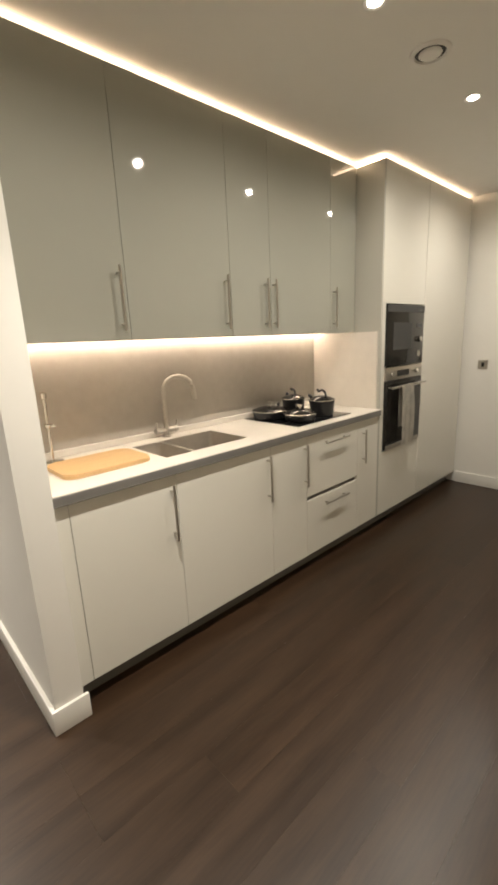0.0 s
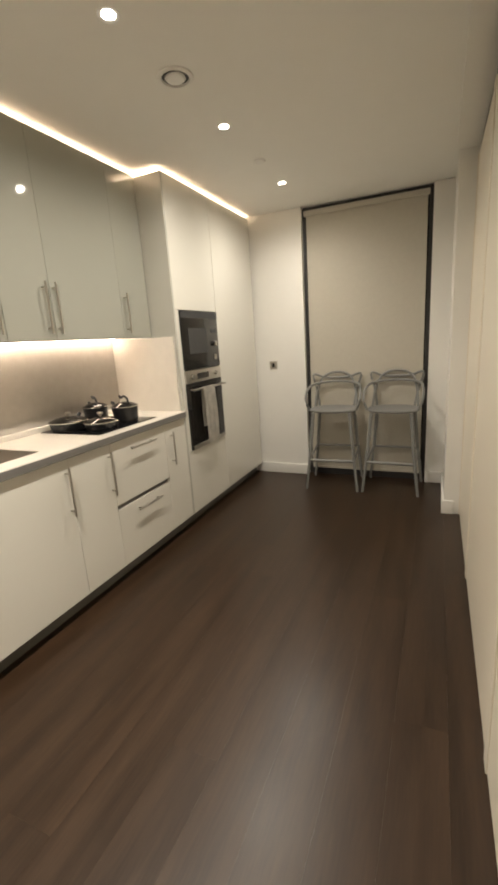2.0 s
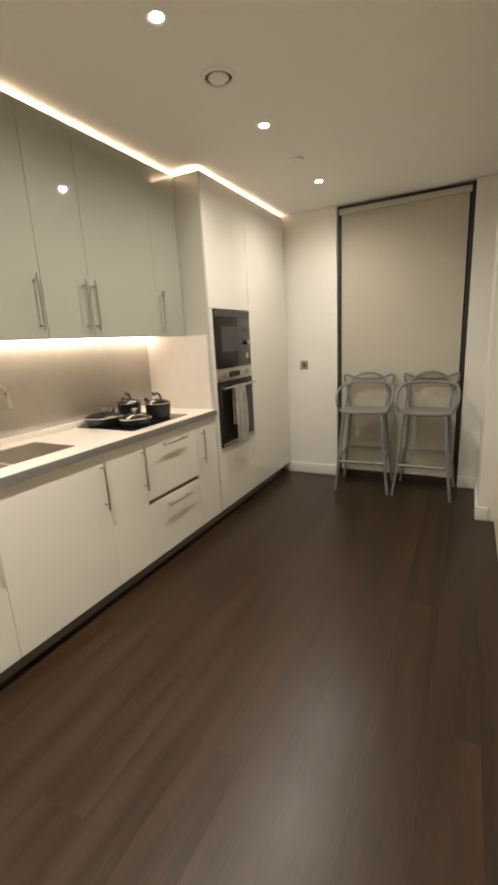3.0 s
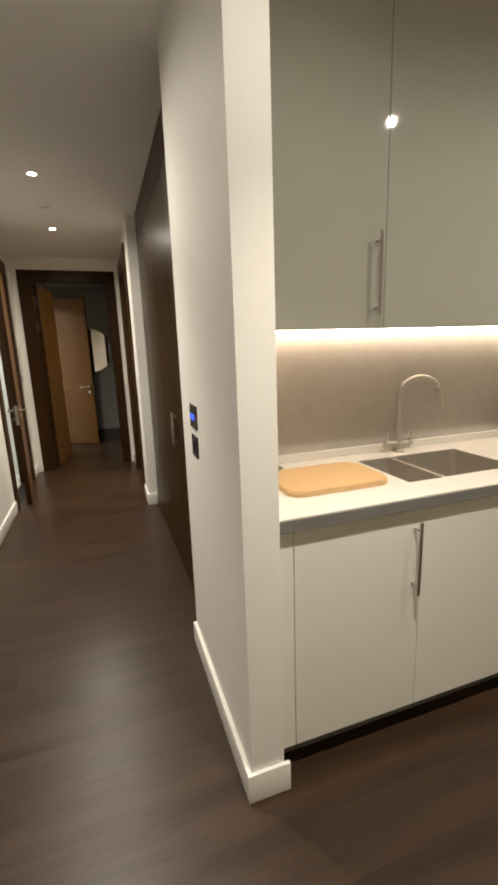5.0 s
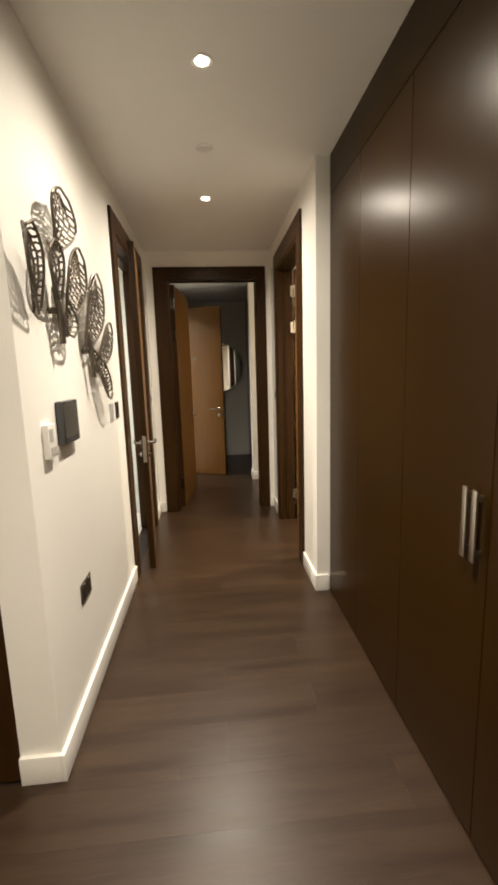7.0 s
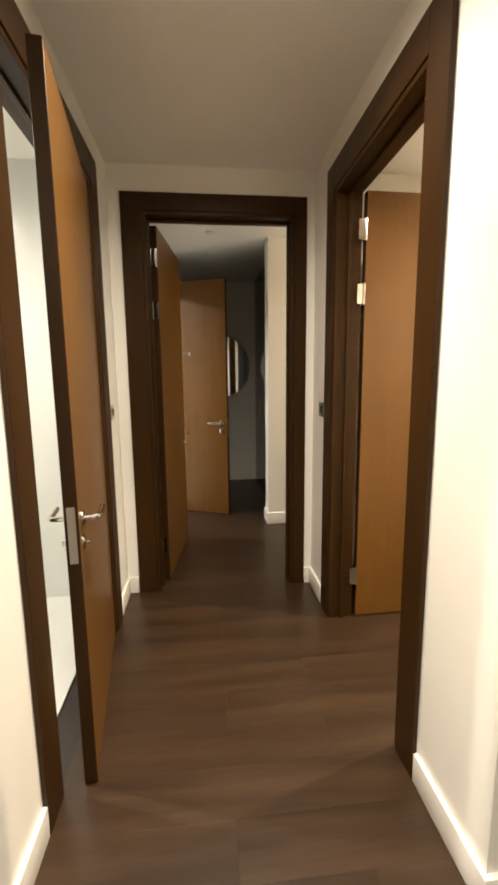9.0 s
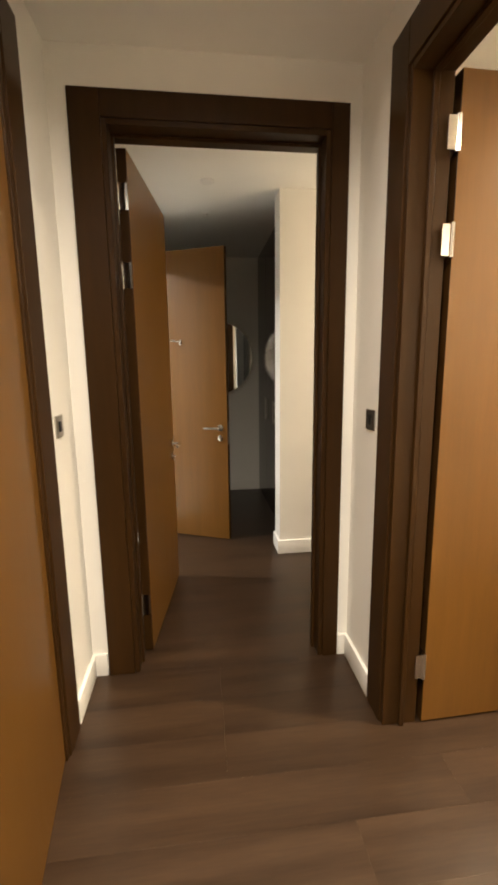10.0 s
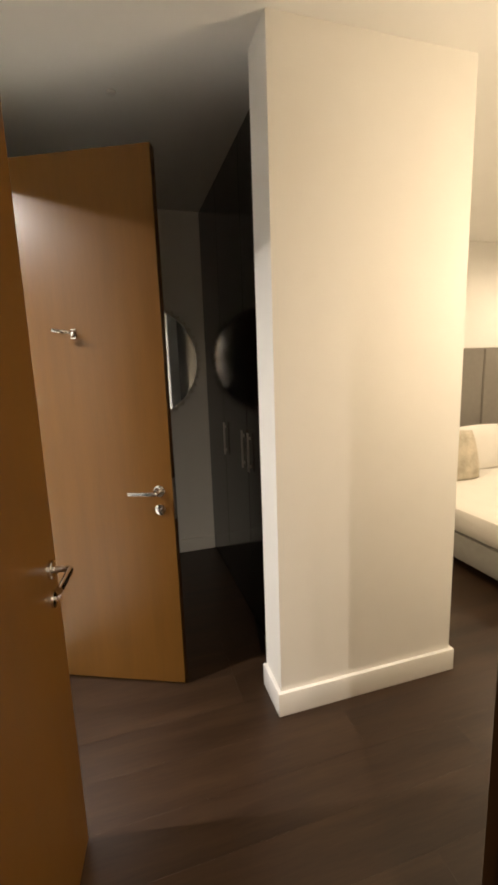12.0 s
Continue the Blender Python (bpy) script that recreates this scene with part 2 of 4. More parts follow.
structure("wall_far", [(XL - 0.12, -1.02, YF, YF + 0.13, 0, ZT), (-0.095, 3.9, YF, YF + 0.13, 0, ZT), (-1.02, -0.095, YF, YF + 0.13, 2.405, ZT)], M["wall_paint"], "white wall with the bedroom doorway")
structure("wall_lobby_left", [(XL - 0.12, XL, YF + 0.13, 5.98, 0, ZT), (XL - 0.12, XL, 6.87, 8.2, 0, ZT), (XL - 0.12, XL, 5.98, 6.87, 2.37, ZT)], M["wall_paint"], "white lobby wall")
structure("wall_lobby_end", [(XL, 0.05, 8.065, 8.2, 0, ZT)], M["wall_paint"], "white wall at the end of the lobby")
structure("wall_bedroom_pier", [(-0.075, 0.80, 6.215, 6.41, 0, ZT), (0.66, 0.80, 6.41, 8.5, 0, ZT), (0.05, 0.66, 8.065, 8.2, 0, ZT)], M["wall_paint"], "cream painted pier between lobby and bedroom")
structure("wall_bedroom", [(0.80, 4.7, 8.32, 8.5, 0, ZT), (4.7, 4.85, YF, 8.5, 0, ZT)], M["wall_paint"], "white bedroom wall")
structure("wall_side_room", [(0.87, 3.9, 3.13, 3.25, 0, ZT), (3.9, 4.0, 3.13, YF + 0.13, 0, ZT), ], M["wall_paint"], "white wall of the side room")
structure("wall_bathroom", [(-3.5, XL - 0.12, 5.0, 5.12, 0, ZT), (-3.5, XL - 0.12, 2.9, 3.0, 0, ZT), (-3.5, -3.4, 3.0, 5.0, 0, ZT)], M["bathroom_tile"], "pale tiled bathroom wall")
structure("wall_ensuite", [(-3.5, -3.4, 5.12, 7.3, 0, ZT), (-3.4, XL - 0.12, 7.2, 7.3, 0, ZT)], M["bathroom_tile"], "pale tiled ensuite wall")
structure("trim_bulkhead", [(-1.6, 3.32, -2.12, -1.72, 2.615, ZT)], M["ceiling_paint"], "white boxed ceiling edge over the sliding doors", "trim")

# skirting boards
SK = 0.11


def skirting(runs):
    bm = bm_new()
    for x0, x1, y0, y1 in runs:
        add_box(bm, x0, x1, y0, y1, 0, SK, bevel=0.004)
    return tagged(finish(bm, "baseboard", M["skirting_white"]), "white painted square-edged skirting board", "baseboard", kind="structure")


skirting([(0.027, 0.045, 0.092, 0.955), (0.027, 0.178, 0.077, 0.092)])
skirting([(XK - 0.018, XK, -0.405, 0.13), (XK - 0.018, XK, -1.74, -1.575), (3.32, XK - 0.018, -1.74, -1.722), (3.302, 3.32, -1.81, -1.722)])
skirting([(XL, XL + 0.016, 1.912, 3.455), (XL, XL + 0.016, 4.705, YF - 0.016), (-1.36, XL, 1.912, 1.93)])
skirting([(XR - 0.016, XR, 3.112, 3.50), (XR, 0.112, 3.112, 3.13), (XR - 0.016, XR, 4.69, YF - 0.016)])
skirting([(XL, -1.145, YF - 0.016, YF), (-0.018, XR, YF - 0.016, YF)])
skirting([(-0.093, 0.818, 6.197, 6.215), (-0.093, -0.075, 6.215, 6.41), (0.80, 0.818, 6.215, 8.32)])
skirting([(XL, 0.02, 8.047, 8.065)])
skirting([(0.90, 3.9, 4.984, 5.0), (0.155, 0.9, 3.25, 3.266)])


# ---- doors ----
def lever(bm, side):
    """Lever handle on a rose with a key rose below; side +1 or -1 gives the face. Door plane is x-z, origin on the face."""
    turn = Matrix.Rotation(radians(90 if side < 0 else -90), 4, "X")
    lathe(bm, [(0, 0), (0.026, 0), (0.026, 0.008), (0.023, 0.010), (0, 0.010)], 20, turn)
    lathe(bm, [(0, 0), (0.025, 0), (0.025, 0.007), (0.012, 0.010), (0, 0.010)], 20, Matrix.Translation((0, 0, -0.085)) @ turn)
    lathe(bm, [(0, 0), (0.008, 0), (0.008, 0.022), (0, 0.022)], 12, Matrix.Translation((0, 0, -0.085)) @ turn)
    s = side
    sweep(bm, smooth_line([(0, 0, 0), (0, s * 0.035, 0), (-0.006, s * 0.052, 0), (-0.03, s * 0.056, 0), (-0.125, s * 0.056, 0)], 4), 0.0095, 10)


def door_set(name, m, width, height, label, edge_plate=True, hook=False, hinges=(0.265, 1.855, 2.178), swing=1):
    """A door leaf with ironmongery; local origin at the hinge on the floor, leaf along +x, thickness along +y before opening."""
    top = empty(name, m, label, "door", kind="structure")
    bm = bm_new()
    add_box(bm, 0.003, width, 0, 0.044, 0.008, height, bevel=0.0015, seg=1)
    leaf = part(bm, "leaf", M["door_wood"], top, label="brown wood veneer door leaf")
    leaf.data.materials.append(M["frame_wood"])
    for poly in leaf.data.polygons:
        poly.material_index = 0 if abs(poly.normal.y) > 0.9 else 1
    for face, side in ((0.044, 1), (0.0, -1)):
        bm = bm_new()
        lever(bm, side)
        h = part(bm, "handle", M["chrome"], top, Matrix.Translation((width - 0.06, face, 0.965)), "chrome lever handle")
    if edge_plate:
        bm = bm_new()
        add_box(bm, width - 0.0005, width + 0.0015, 0.009, 0.035, 0.83, 1.02, bevel=0.0005, seg=1)
        part(bm, "lock_plate", M["steel"], top, label="steel lock plate")
    for z in hinges:
        bm = bm_new()
        yb = -0.004 if swing > 0 else 0.048
        sweep(bm, [(-0.003, yb, z - 0.055), (-0.003, yb, z + 0.055)], 0.010, 14)
        y0, y1 = (0.0005, 0.036)
        add_box(bm, -0.0015, 0.0028, y0, y1 + 0.006, z - 0.055, z + 0.055)
        add_box(bm, -0.04 if swing > 0 else -0.075, -0.004, yb - 0.004, yb + 0.001, z - 0.05, z + 0.05)
        part(bm, "hinge", M["chrome"], top, label="chrome butt hinge")
    if hook:
        bm = bm_new()
        turn = Matrix.Rotation(radians(90), 4, "X")
        add_box(bm, -0.012, 0.012, -0.006, 0, -0.02, 0.02, bevel=0.002)
        sweep(bm, smooth_line([(0, -0.003, 0.008), (-0.02, -0.045, 0.006), (-0.06, -0.06, 0.014)], 4), 0.008, 8)
        sweep(bm, smooth_line([(0, -0.003, -0.008), (0.015, -0.04, -0.010), (0.03, -0.05, 0.006)], 4), 0.008, 8)
        part(bm, "coat_hook", M["chrome"], top, Matrix.Translation((width * 0.52, 0, 1.66)), "chrome coat hook")
    return top


def casing(name, axis, face, a0, a1, top, depth, width=0.135, toward=-1, ttop=0.135, right=None):
    """A flat dark timber architrave round an opening with the lining through the wall. axis 'x': the wall runs along x."""
    bm = bm_new()
    t = 0.018 * toward

    def put(u0, u1, v0, v1, z0, z1):
        v0, v1 = min(v0, v1), max(v0, v1)
        if axis == "x":
            add_box(bm, u0, u1, v0, v1, z0, z1, bevel=0.002, seg=1)
        else:
            add_box(bm, v0, v1, u0, u1, z0, z1, bevel=0.002, seg=1)
    for side in (0, 1):
        f = face if side == 0 else face - toward * depth
        tt = t if side == 0 else -t
        put(a0 - width, a0, f, f + tt, 0, top + ttop)
        put(a1, a1 + (right or width), f, f + tt, 0, top + ttop)
        put(a0, a1, f, f + tt, top, top + ttop)
    put(a0 - 0.0, a0 + 0.022, face + t * 0.6, face - toward * depth - t * 0.6, 0, top)
    put(a1 - 0.022, a1, face + t * 0.6, face - toward * depth - t * 0.6, 0, top)
    put(a0 + 0.022, a1 - 0.022, face + t * 0.6, face - toward * depth - t * 0.6, top - 0.022, top)
    # stop bead
    mid = face - toward * depth * 0.45
    put(a0 + 0.022, a0 + 0.036, mid, mid - toward * 0.02, 0, top - 0.022)
    put(a1 - 0.036, a1 - 0.022, mid, mid - toward * 0.02, 0, top - 0.022)
    put(a0 + 0.036, a1 - 0.036, mid, mid - toward * 0.02, top - 0.036, top - 0.022)
    return tagged(finish(bm, name, M["frame_wood"]), "dark stained flat timber door frame", "door frame", kind="structure")


casing("trim_far_door", "x", YF, -1.02, -0.095, 2.405, 0.13, width=0.12, ttop=0.10, right=0.075)
casing("trim_ensuite_door", "y", XL, 5.98, 6.87, 2.37, 0.12, width=0.10, toward=1, ttop=0.10)
casing("trim_bath_door", "y", XL, 3.58, 4.56, 2.38, 0.12, width=0.125, toward=1)
casing("trim_side_door", "y", XR, 3.63, 4.56, 2.38, 0.12, width=0.125, toward=-1)
door_set("door_1", pose(-0.950, YF + 0.135, 0, 0, 0, 83), 0.815, 2.37, "brown veneer door standing open into the lobby", swing=-1)
door_set("door_2", pose(XL - 0.042, 4.535, 0, 0, 0, -82.5), 0.93, 2.35, "brown veneer bathroom door standing slightly ajar")
door_set("door_3", pose(XR + 0.148, 4.53, 0, 0, 0, 1.5), 0.88, 2.368, "brown veneer door standing wide open")
door_set("door_4", pose(-1.195, 6.87, 0, 0, 0, -24.5), 0.82, 2.368, "brown veneer door half open with a coat hook", hook=True)

# entrance door, dark and closed
bm = bm_new()
add_box(bm, -2.34, -1.462, 1.965, 2.01, 0.006, 2.40, bevel=0.002, seg=1)
ob = finish(bm, "door_5", M["frame_wood"])
tagged(ob, "dark stained closed entrance door", "door", kind="structure")
bm = bm_new()
add_box(bm, -1.46, -1.362, 1.935, 2.06, 0, 2.515, bevel=0.002, seg=1)
add_box(bm, -2.438, -2.342, 1.935, 2.06, 0, 2.515, bevel=0.002, seg=1)
add_box(bm, -2.342, -1.46, 1.935, 2.06, 2.402, 2.515, bevel=0.002, seg=1)
tagged(finish(bm, "trim_entrance", M["frame_wood"]), "dark timber entrance door frame", "door frame", kind="structure")

# sliding door panels on the kitchen's long side
for k, (x0, x1, y) in enumerate(((2.34, 3.317, -1.855), (1.10, 2.337, -1.855), (-0.2, 1.097, -1.855), (-1.6, -0.203, -1.855))):
    bm = bm_new()
    add_box(bm, x0, x1, y - 0.036, y, 0.012, 2.56, bevel=0.003, seg=1)
    add_box(bm, x0, x0 + 0.03, y - 0.04, y + 0.006, 0.012, 2.56, bevel=0.002, seg=1)
    add_box(bm, x1 - 0.03, x1, y - 0.04, y + 0.006, 0.012, 2.56, bevel=0.002, seg=1)
    tagged(finish(bm, "sliding_door", M["cream_door"]), "cream full-height sliding cupboard door", "sliding door", "sliding doors", "structure")
structure("trim_door_track", [(-1.6, 3.318, -1.95, -1.862, 2.572, 2.614)], M["dark_frame"], "dark metal sliding door track", "trim")


# ---- kitchen ----
YD = 0.135     # front plane of the base doors
WT = 0.965


def bar_handle(parent, p, length, vertical=True, out=-1):
    """Steel bar on two posts, fixed to a front that faces -y."""
    bm = bm_new()
    x, y, z = p
    d = Vector((0, 0, 1)) if vertical else Vector((1, 0, 0))
    c = Vector((x, y - 0.033, z))
    sweep(bm, [c - d * length / 2, c + d * length / 2], 0.0068, 12)
    for s in (-1, 1):
        q = c + d * s * (length / 2 - 0.03)
        sweep(bm, [q + Vector((0, 0.034, 0)), q], 0.005, 10)
    return part(bm, "handle", M["steel"], parent, label="brushed steel bar handle")


def front(parent, name, x0, x1, z0, z1, y, mat):
    bm = bm_new()
    add_box(bm, x0 + 0.0011, x1 - 0.0011, y, y + 0.02, z0, z1, bevel=0.0018)
    return part(bm, name, mat, parent)


def cabinet(name, x0, x1, y0, y1, z0, z1, fronts, mat, label, category, carcass=None, group=""):
    """A kitchen unit: carcass with fronts (kind, x0, x1, z0, z1, handle)."""
    top = empty(name, pose(0, 0, 0), label, category, group)
    bm = bm_new()
    add_box(bm, x0 + 0.001, x1 - 0.001, y0 + 0.021, y1, z0, z1)
    part(bm, "body", carcass or M["carcass"], top)
    for kind, a0, a1, b0, b1, hand in fronts:
        front(top, kind, a0, a1, b0, b1, y0, mat)
        if hand:
            bar_handle(top, (hand[0], y0, hand[1]), hand[2], hand[3])
    return top


G = M["gloss_door"]
zb, zt, hz = 0.105, 0.914, 0.735
base_label = "gloss off-white base cabinet with steel bar handle"
cabinet("base_cabinet", 0.162, 0.725, YD, YB - 0.03, zb, zt, [("filler", 0.162, 0.225, zb, zt, None), ("door", 0.225, 0.725, zb, zt, (0.69, hz, 0.27, True))], G, base_label, "cabinet", group="base cabinets")
cabinet("sink_cabinet", 0.725, 1.362, YD, YB - 0.03, zb, 0.70, [("door", 0.725, 1.362, zb, zt, (1.333, hz, 0.27, True))], G, base_label, "cabinet", group="base cabinets")
cabinet("base_cabinet", 1.362, 1.684, YD, YB - 0.03, zb, zt, [("door", 1.362, 1.684, zb, zt, (1.660, hz, 0.27, True))], G, base_label, "cabinet", group="base cabinets")
# dark body colour stands in for the shadow in the gap between the drawers
cabinet("drawer_unit", 1.684, 2.255, YD, YB - 0.03, zb, zt, [("drawer", 1.684, 2.255, 0.515, zt, (1.978, 0.845, 0.26, False)), ("drawer", 1.684, 2.255, zb, 0.484, (1.978, 0.43, 0.26, False))], G, "gloss off-white two-drawer base unit under the hob", "drawers", carcass=M["plinth"], group="base cabinets")
cabinet("base_cabinet", 2.255, 2.531, YD, YB - 0.03, zb, zt, [("door", 2.255, 2.531, zb, zt, (2.318, 0.725, 0.25, True))], G, base_label, "cabinet", group="base cabinets")

# wall cabinets take the front paint with shade mixed into it
U = M["gloss_door_shaded"]
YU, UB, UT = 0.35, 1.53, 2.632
ul = "tall gloss off-white wall cabinet in shaded tone with bar handle"
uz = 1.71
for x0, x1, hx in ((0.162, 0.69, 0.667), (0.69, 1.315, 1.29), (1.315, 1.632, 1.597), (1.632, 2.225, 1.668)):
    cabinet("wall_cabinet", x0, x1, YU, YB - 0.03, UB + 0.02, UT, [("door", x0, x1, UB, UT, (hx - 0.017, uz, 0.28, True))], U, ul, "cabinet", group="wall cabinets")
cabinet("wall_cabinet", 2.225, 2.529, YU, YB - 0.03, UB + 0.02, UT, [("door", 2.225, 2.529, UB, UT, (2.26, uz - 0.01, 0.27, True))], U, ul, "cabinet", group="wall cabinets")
structure("trim_plinth", [(0.162, XK - 0.02, YD + 0.07, YD + 0.09, 0, 0.103)], M["plinth"], "dark recessed kitchen plinth", "trim")

# tall housing with the two built-in ovens and a tall larder
TT = 2.632
OX0, OX1 = 2.60, 3.18
tall = empty("oven_housing", pose(0, 0, 0), "tall gloss off-white oven housing unit", "cabinet")
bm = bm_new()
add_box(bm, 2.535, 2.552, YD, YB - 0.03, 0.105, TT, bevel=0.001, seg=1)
part(bm, "side_panel", M["gloss_side_shaded"], tall)
bm = bm_new()
add_box(bm, 2.552, 3.215, YD + 0.06, YB - 0.03, 0.105, TT)
part(bm, "body", M["carcass"], tall)
front(tall, "door", 2.554, 3.20, 1.722, TT, YD, G)
front(tall, "door", 2.554, 3.20, 0.105, 0.622, YD, G)
for fx0, fx1 in ((2.554, OX0 - 0.002), (OX1 + 0.002, 3.20)):
    bm = bm_new()
    add_box(bm, fx0, fx1, YD, YD + 0.02, 0.625, 1.719)
    part(bm, "filler", G, tall)
cabinet("larder_unit", 3.204, XK - 0.022, YD, YB - 0.03, 0.105, TT, [("door", 3.204, XK - 0.022, 0.105, TT, None)], G, "tall gloss off-white larder cupboard with plain door", "cabinet")


def oven(name, z0, z1, label, category, knob_side):
    top = empty(name, pose(0, 0, 0), label, category)
    y = YD - 0.012
    if knob_side:
        bm = bm_new()
        add_box(bm, OX0, OX1, y, YD + 0.055, z0, z1, bevel=0.003)
        part(bm, "body", M["oven_glass"], top)
        bm = bm_new()
        add_box(bm, OX0, OX1, y - 0.003, y - 0.0005, z1 - 0.055, z1 - 0.004, bevel=0.001, seg=1)
        part(bm, "trim_strip", M["display_dark"], top, label="dark grey trim strip")
        bm = bm_new()
        add_box(bm, OX0 + 0.09, OX1 - 0.20, y - 0.002, y - 0.0005, z0 + 0.12, z1 - 0.13, bevel=0.001, seg=1)
        part(bm, "window", M["display_dark"], top)
        bm = bm_new()
        turn = Matrix.Translation((OX1 - 0.075, y, z0 + 0.19)) @ Matrix.Rotation(radians(90), 4, "X")
        lathe(bm, [(0, 0.022), (0.018, 0.022), (0.021, 0.018), (0.021, 0), (0.026, 0)], 20, turn)
        part(bm, "knob", M["chrome"], top, label="chrome control knob")
        bm = bm_new()
        add_box(bm, OX1 - 0.12, OX1 - 0.035, y - 0.002, y - 0.0005, z0 + 0.28, z0 + 0.31)
        part(bm, "display", M["display_dark"], top)
        bm = bm_new()
        add_box(bm, OX1 - 0.10, OX1 - 0.055, y - 0.004, y - 0.0005, z0 + 0.055, z0 + 0.10, bevel=0.001, seg=1)
        part(bm, "button", M["steel"], top)
    else:
        bm = bm_new()
        add_box(bm, OX0, OX1, y, YD + 0.055, z0, z1 - 0.10, bevel=0.003)
        part(bm, "door", M["oven_glass"], top)
        bm = bm_new()
        add_box(bm, OX0, OX1, y, YD + 0.055, z1 - 0.098, z1, bevel=0.003)
        part(bm, "control_panel", M["steel"], top, label="brushed steel control panel")
        bm = bm_new()
        add_box(bm, OX0 + 0.17, OX0 + 0.36, y - 0.002, y - 0.0004, z1 - 0.075, z1 - 0.03, bevel=0.001, seg=1)
        part(bm, "display", M["black_glass"], top)
        for kx in (0.08, 0.47):
            bm = bm_new()
            lathe(bm, [(0, 0.02), (0.016, 0.02), (0.018, 0.016), (0.018, 0)], 18, Matrix.Translation((OX0 + kx, y, z1 - 0.05)) @ Matrix.Rotation(radians(90), 4, "X"))
            part(bm, "knob", M["chrome"], top)
        bm = bm_new()
        hzz = z1 - 0.15
        sweep(bm, [(OX0 + 0.02, y - 0.045, hzz), (OX1 - 0.02, y - 0.045, hzz)], 0.009, 12)
        for hx in (OX0 + 0.05, OX1 - 0.05):
            sweep(bm, [(hx, y, hzz), (hx, y - 0.045, hzz)], 0.007, 10)
        part(bm, "handle", M["steel"], top, label="steel bar handle")
        bm = bm_new()
        add_box(bm, OX0 + 0.02, OX1 - 0.02, y - 0.0035, y - 0.0005, z0 + 0.0, z0 + 0.03, bevel=0.001, seg=1)
        part(bm, "vent_strip", M["steel"], top)
    return top


oven("microwave", 1.268, 1.717, "black glass built-in microwave oven above the oven", "microwave", True)
oven("oven", 0.632, 1.262, "black glass built-in oven with steel handle", "oven", False)

# tea towel over the oven handle
bm = bm_new()
hz_t, ty = 1.262 - 0.15, YD - 0.012 - 0.045
rows_t = [(ty + 0.014, 0.80), (ty + 0.015, 0.95), (ty + 0.012, 1.09), (ty + 0.004, hz_t + 0.012), (ty - 0.006, hz_t + 0.012), (ty - 0.013, 1.09), (ty - 0.018, 0.95), (ty - 0.02, 0.82), (ty - 0.018, 0.66)]
grid = []
for i, (y, z) in enumerate(rows_t):
    line = []
    for k in range(13):
        u = k / 12
        fold = 0.007 * math.sin(u * 15 + i * 0.35) * min(1.0, abs(hz_t - z) * 5)
        slant = 0.02 * math.sin(u * 3.0) * (hz_t - z)
        line.append(bm.verts.new((2.75 + 0.185 * u + 0.03 * (hz_t - z) * (0.5 - u), y + (fold if i > 4 else -fold * 0.2) - (0.004 if i > 4 else 0), z - slant)))
    grid.append(line)
for a, b in zip(grid, grid[1:]):
    for k in range(12):
        bm.faces.new((a[k], a[k + 1], b[k + 1], b[k]))
bmesh.ops.solidify(bm, geom=bm.faces[:], thickness=0.0025)
tagged(finish(bm, "tea_towel", M["towel"]), "cream patterned tea towel hanging over the oven handle", "towel")

# worktop with the sink cut-out
SX0, SX1, SY0, SY1 = 0.757, 1.302, 0.255, 0.602
top = empty("worktop", pose(0, 0, 0), "pale stone worktop with a darker front edge", "worktop")
bm = bm_new()
wy0, wy1 = YD - 0.022, YB - 0.012
for b in ((0.162, SX0, wy0, wy1), (SX1, 2.533, wy0, wy1), (SX0, SX1, wy0, SY0), (SX0, SX1, SY1, wy1)):
    add_box(bm, b[0], b[1], max(b[2], wy0 + 0.0015), b[3], WT - 0.004, WT)
part(bm, "slab", M["worktop"], top)
# front edge and underside are coloured darker than the slab
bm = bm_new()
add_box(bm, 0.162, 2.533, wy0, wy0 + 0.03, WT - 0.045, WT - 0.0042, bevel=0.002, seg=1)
part(bm, "front_edge", M["worktop_edge"], top, label="front edge darker than the slab")
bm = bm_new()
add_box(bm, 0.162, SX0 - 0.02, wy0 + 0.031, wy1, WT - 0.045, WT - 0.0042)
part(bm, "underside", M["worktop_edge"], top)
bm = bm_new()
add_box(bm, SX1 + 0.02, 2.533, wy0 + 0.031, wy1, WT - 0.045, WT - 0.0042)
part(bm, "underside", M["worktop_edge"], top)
bm = bm_new()
add_box(bm, 0.162, 2.519, YB - 0.034, YB - 0.012, WT + 0.001, WT + 0.035, bevel=0.002, seg=1)
part(bm, "upstand", M["worktop"], top)
tagged(structure("splashback", [(0.162, 2.519, YB - 0.012, YB - 0.001, WT + 0.001, 1.55)], M["splash_stone"], "grey mottled stone splashback", "splashback"), kind="structure")
tagged(structure("trim_side_splash", [(2.52, 2.534, YD + 0.02, YB - 0.0005, WT + 0.002, 1.528)], M["worktop"], "pale stone side splash panel", "trim"), kind="structure")


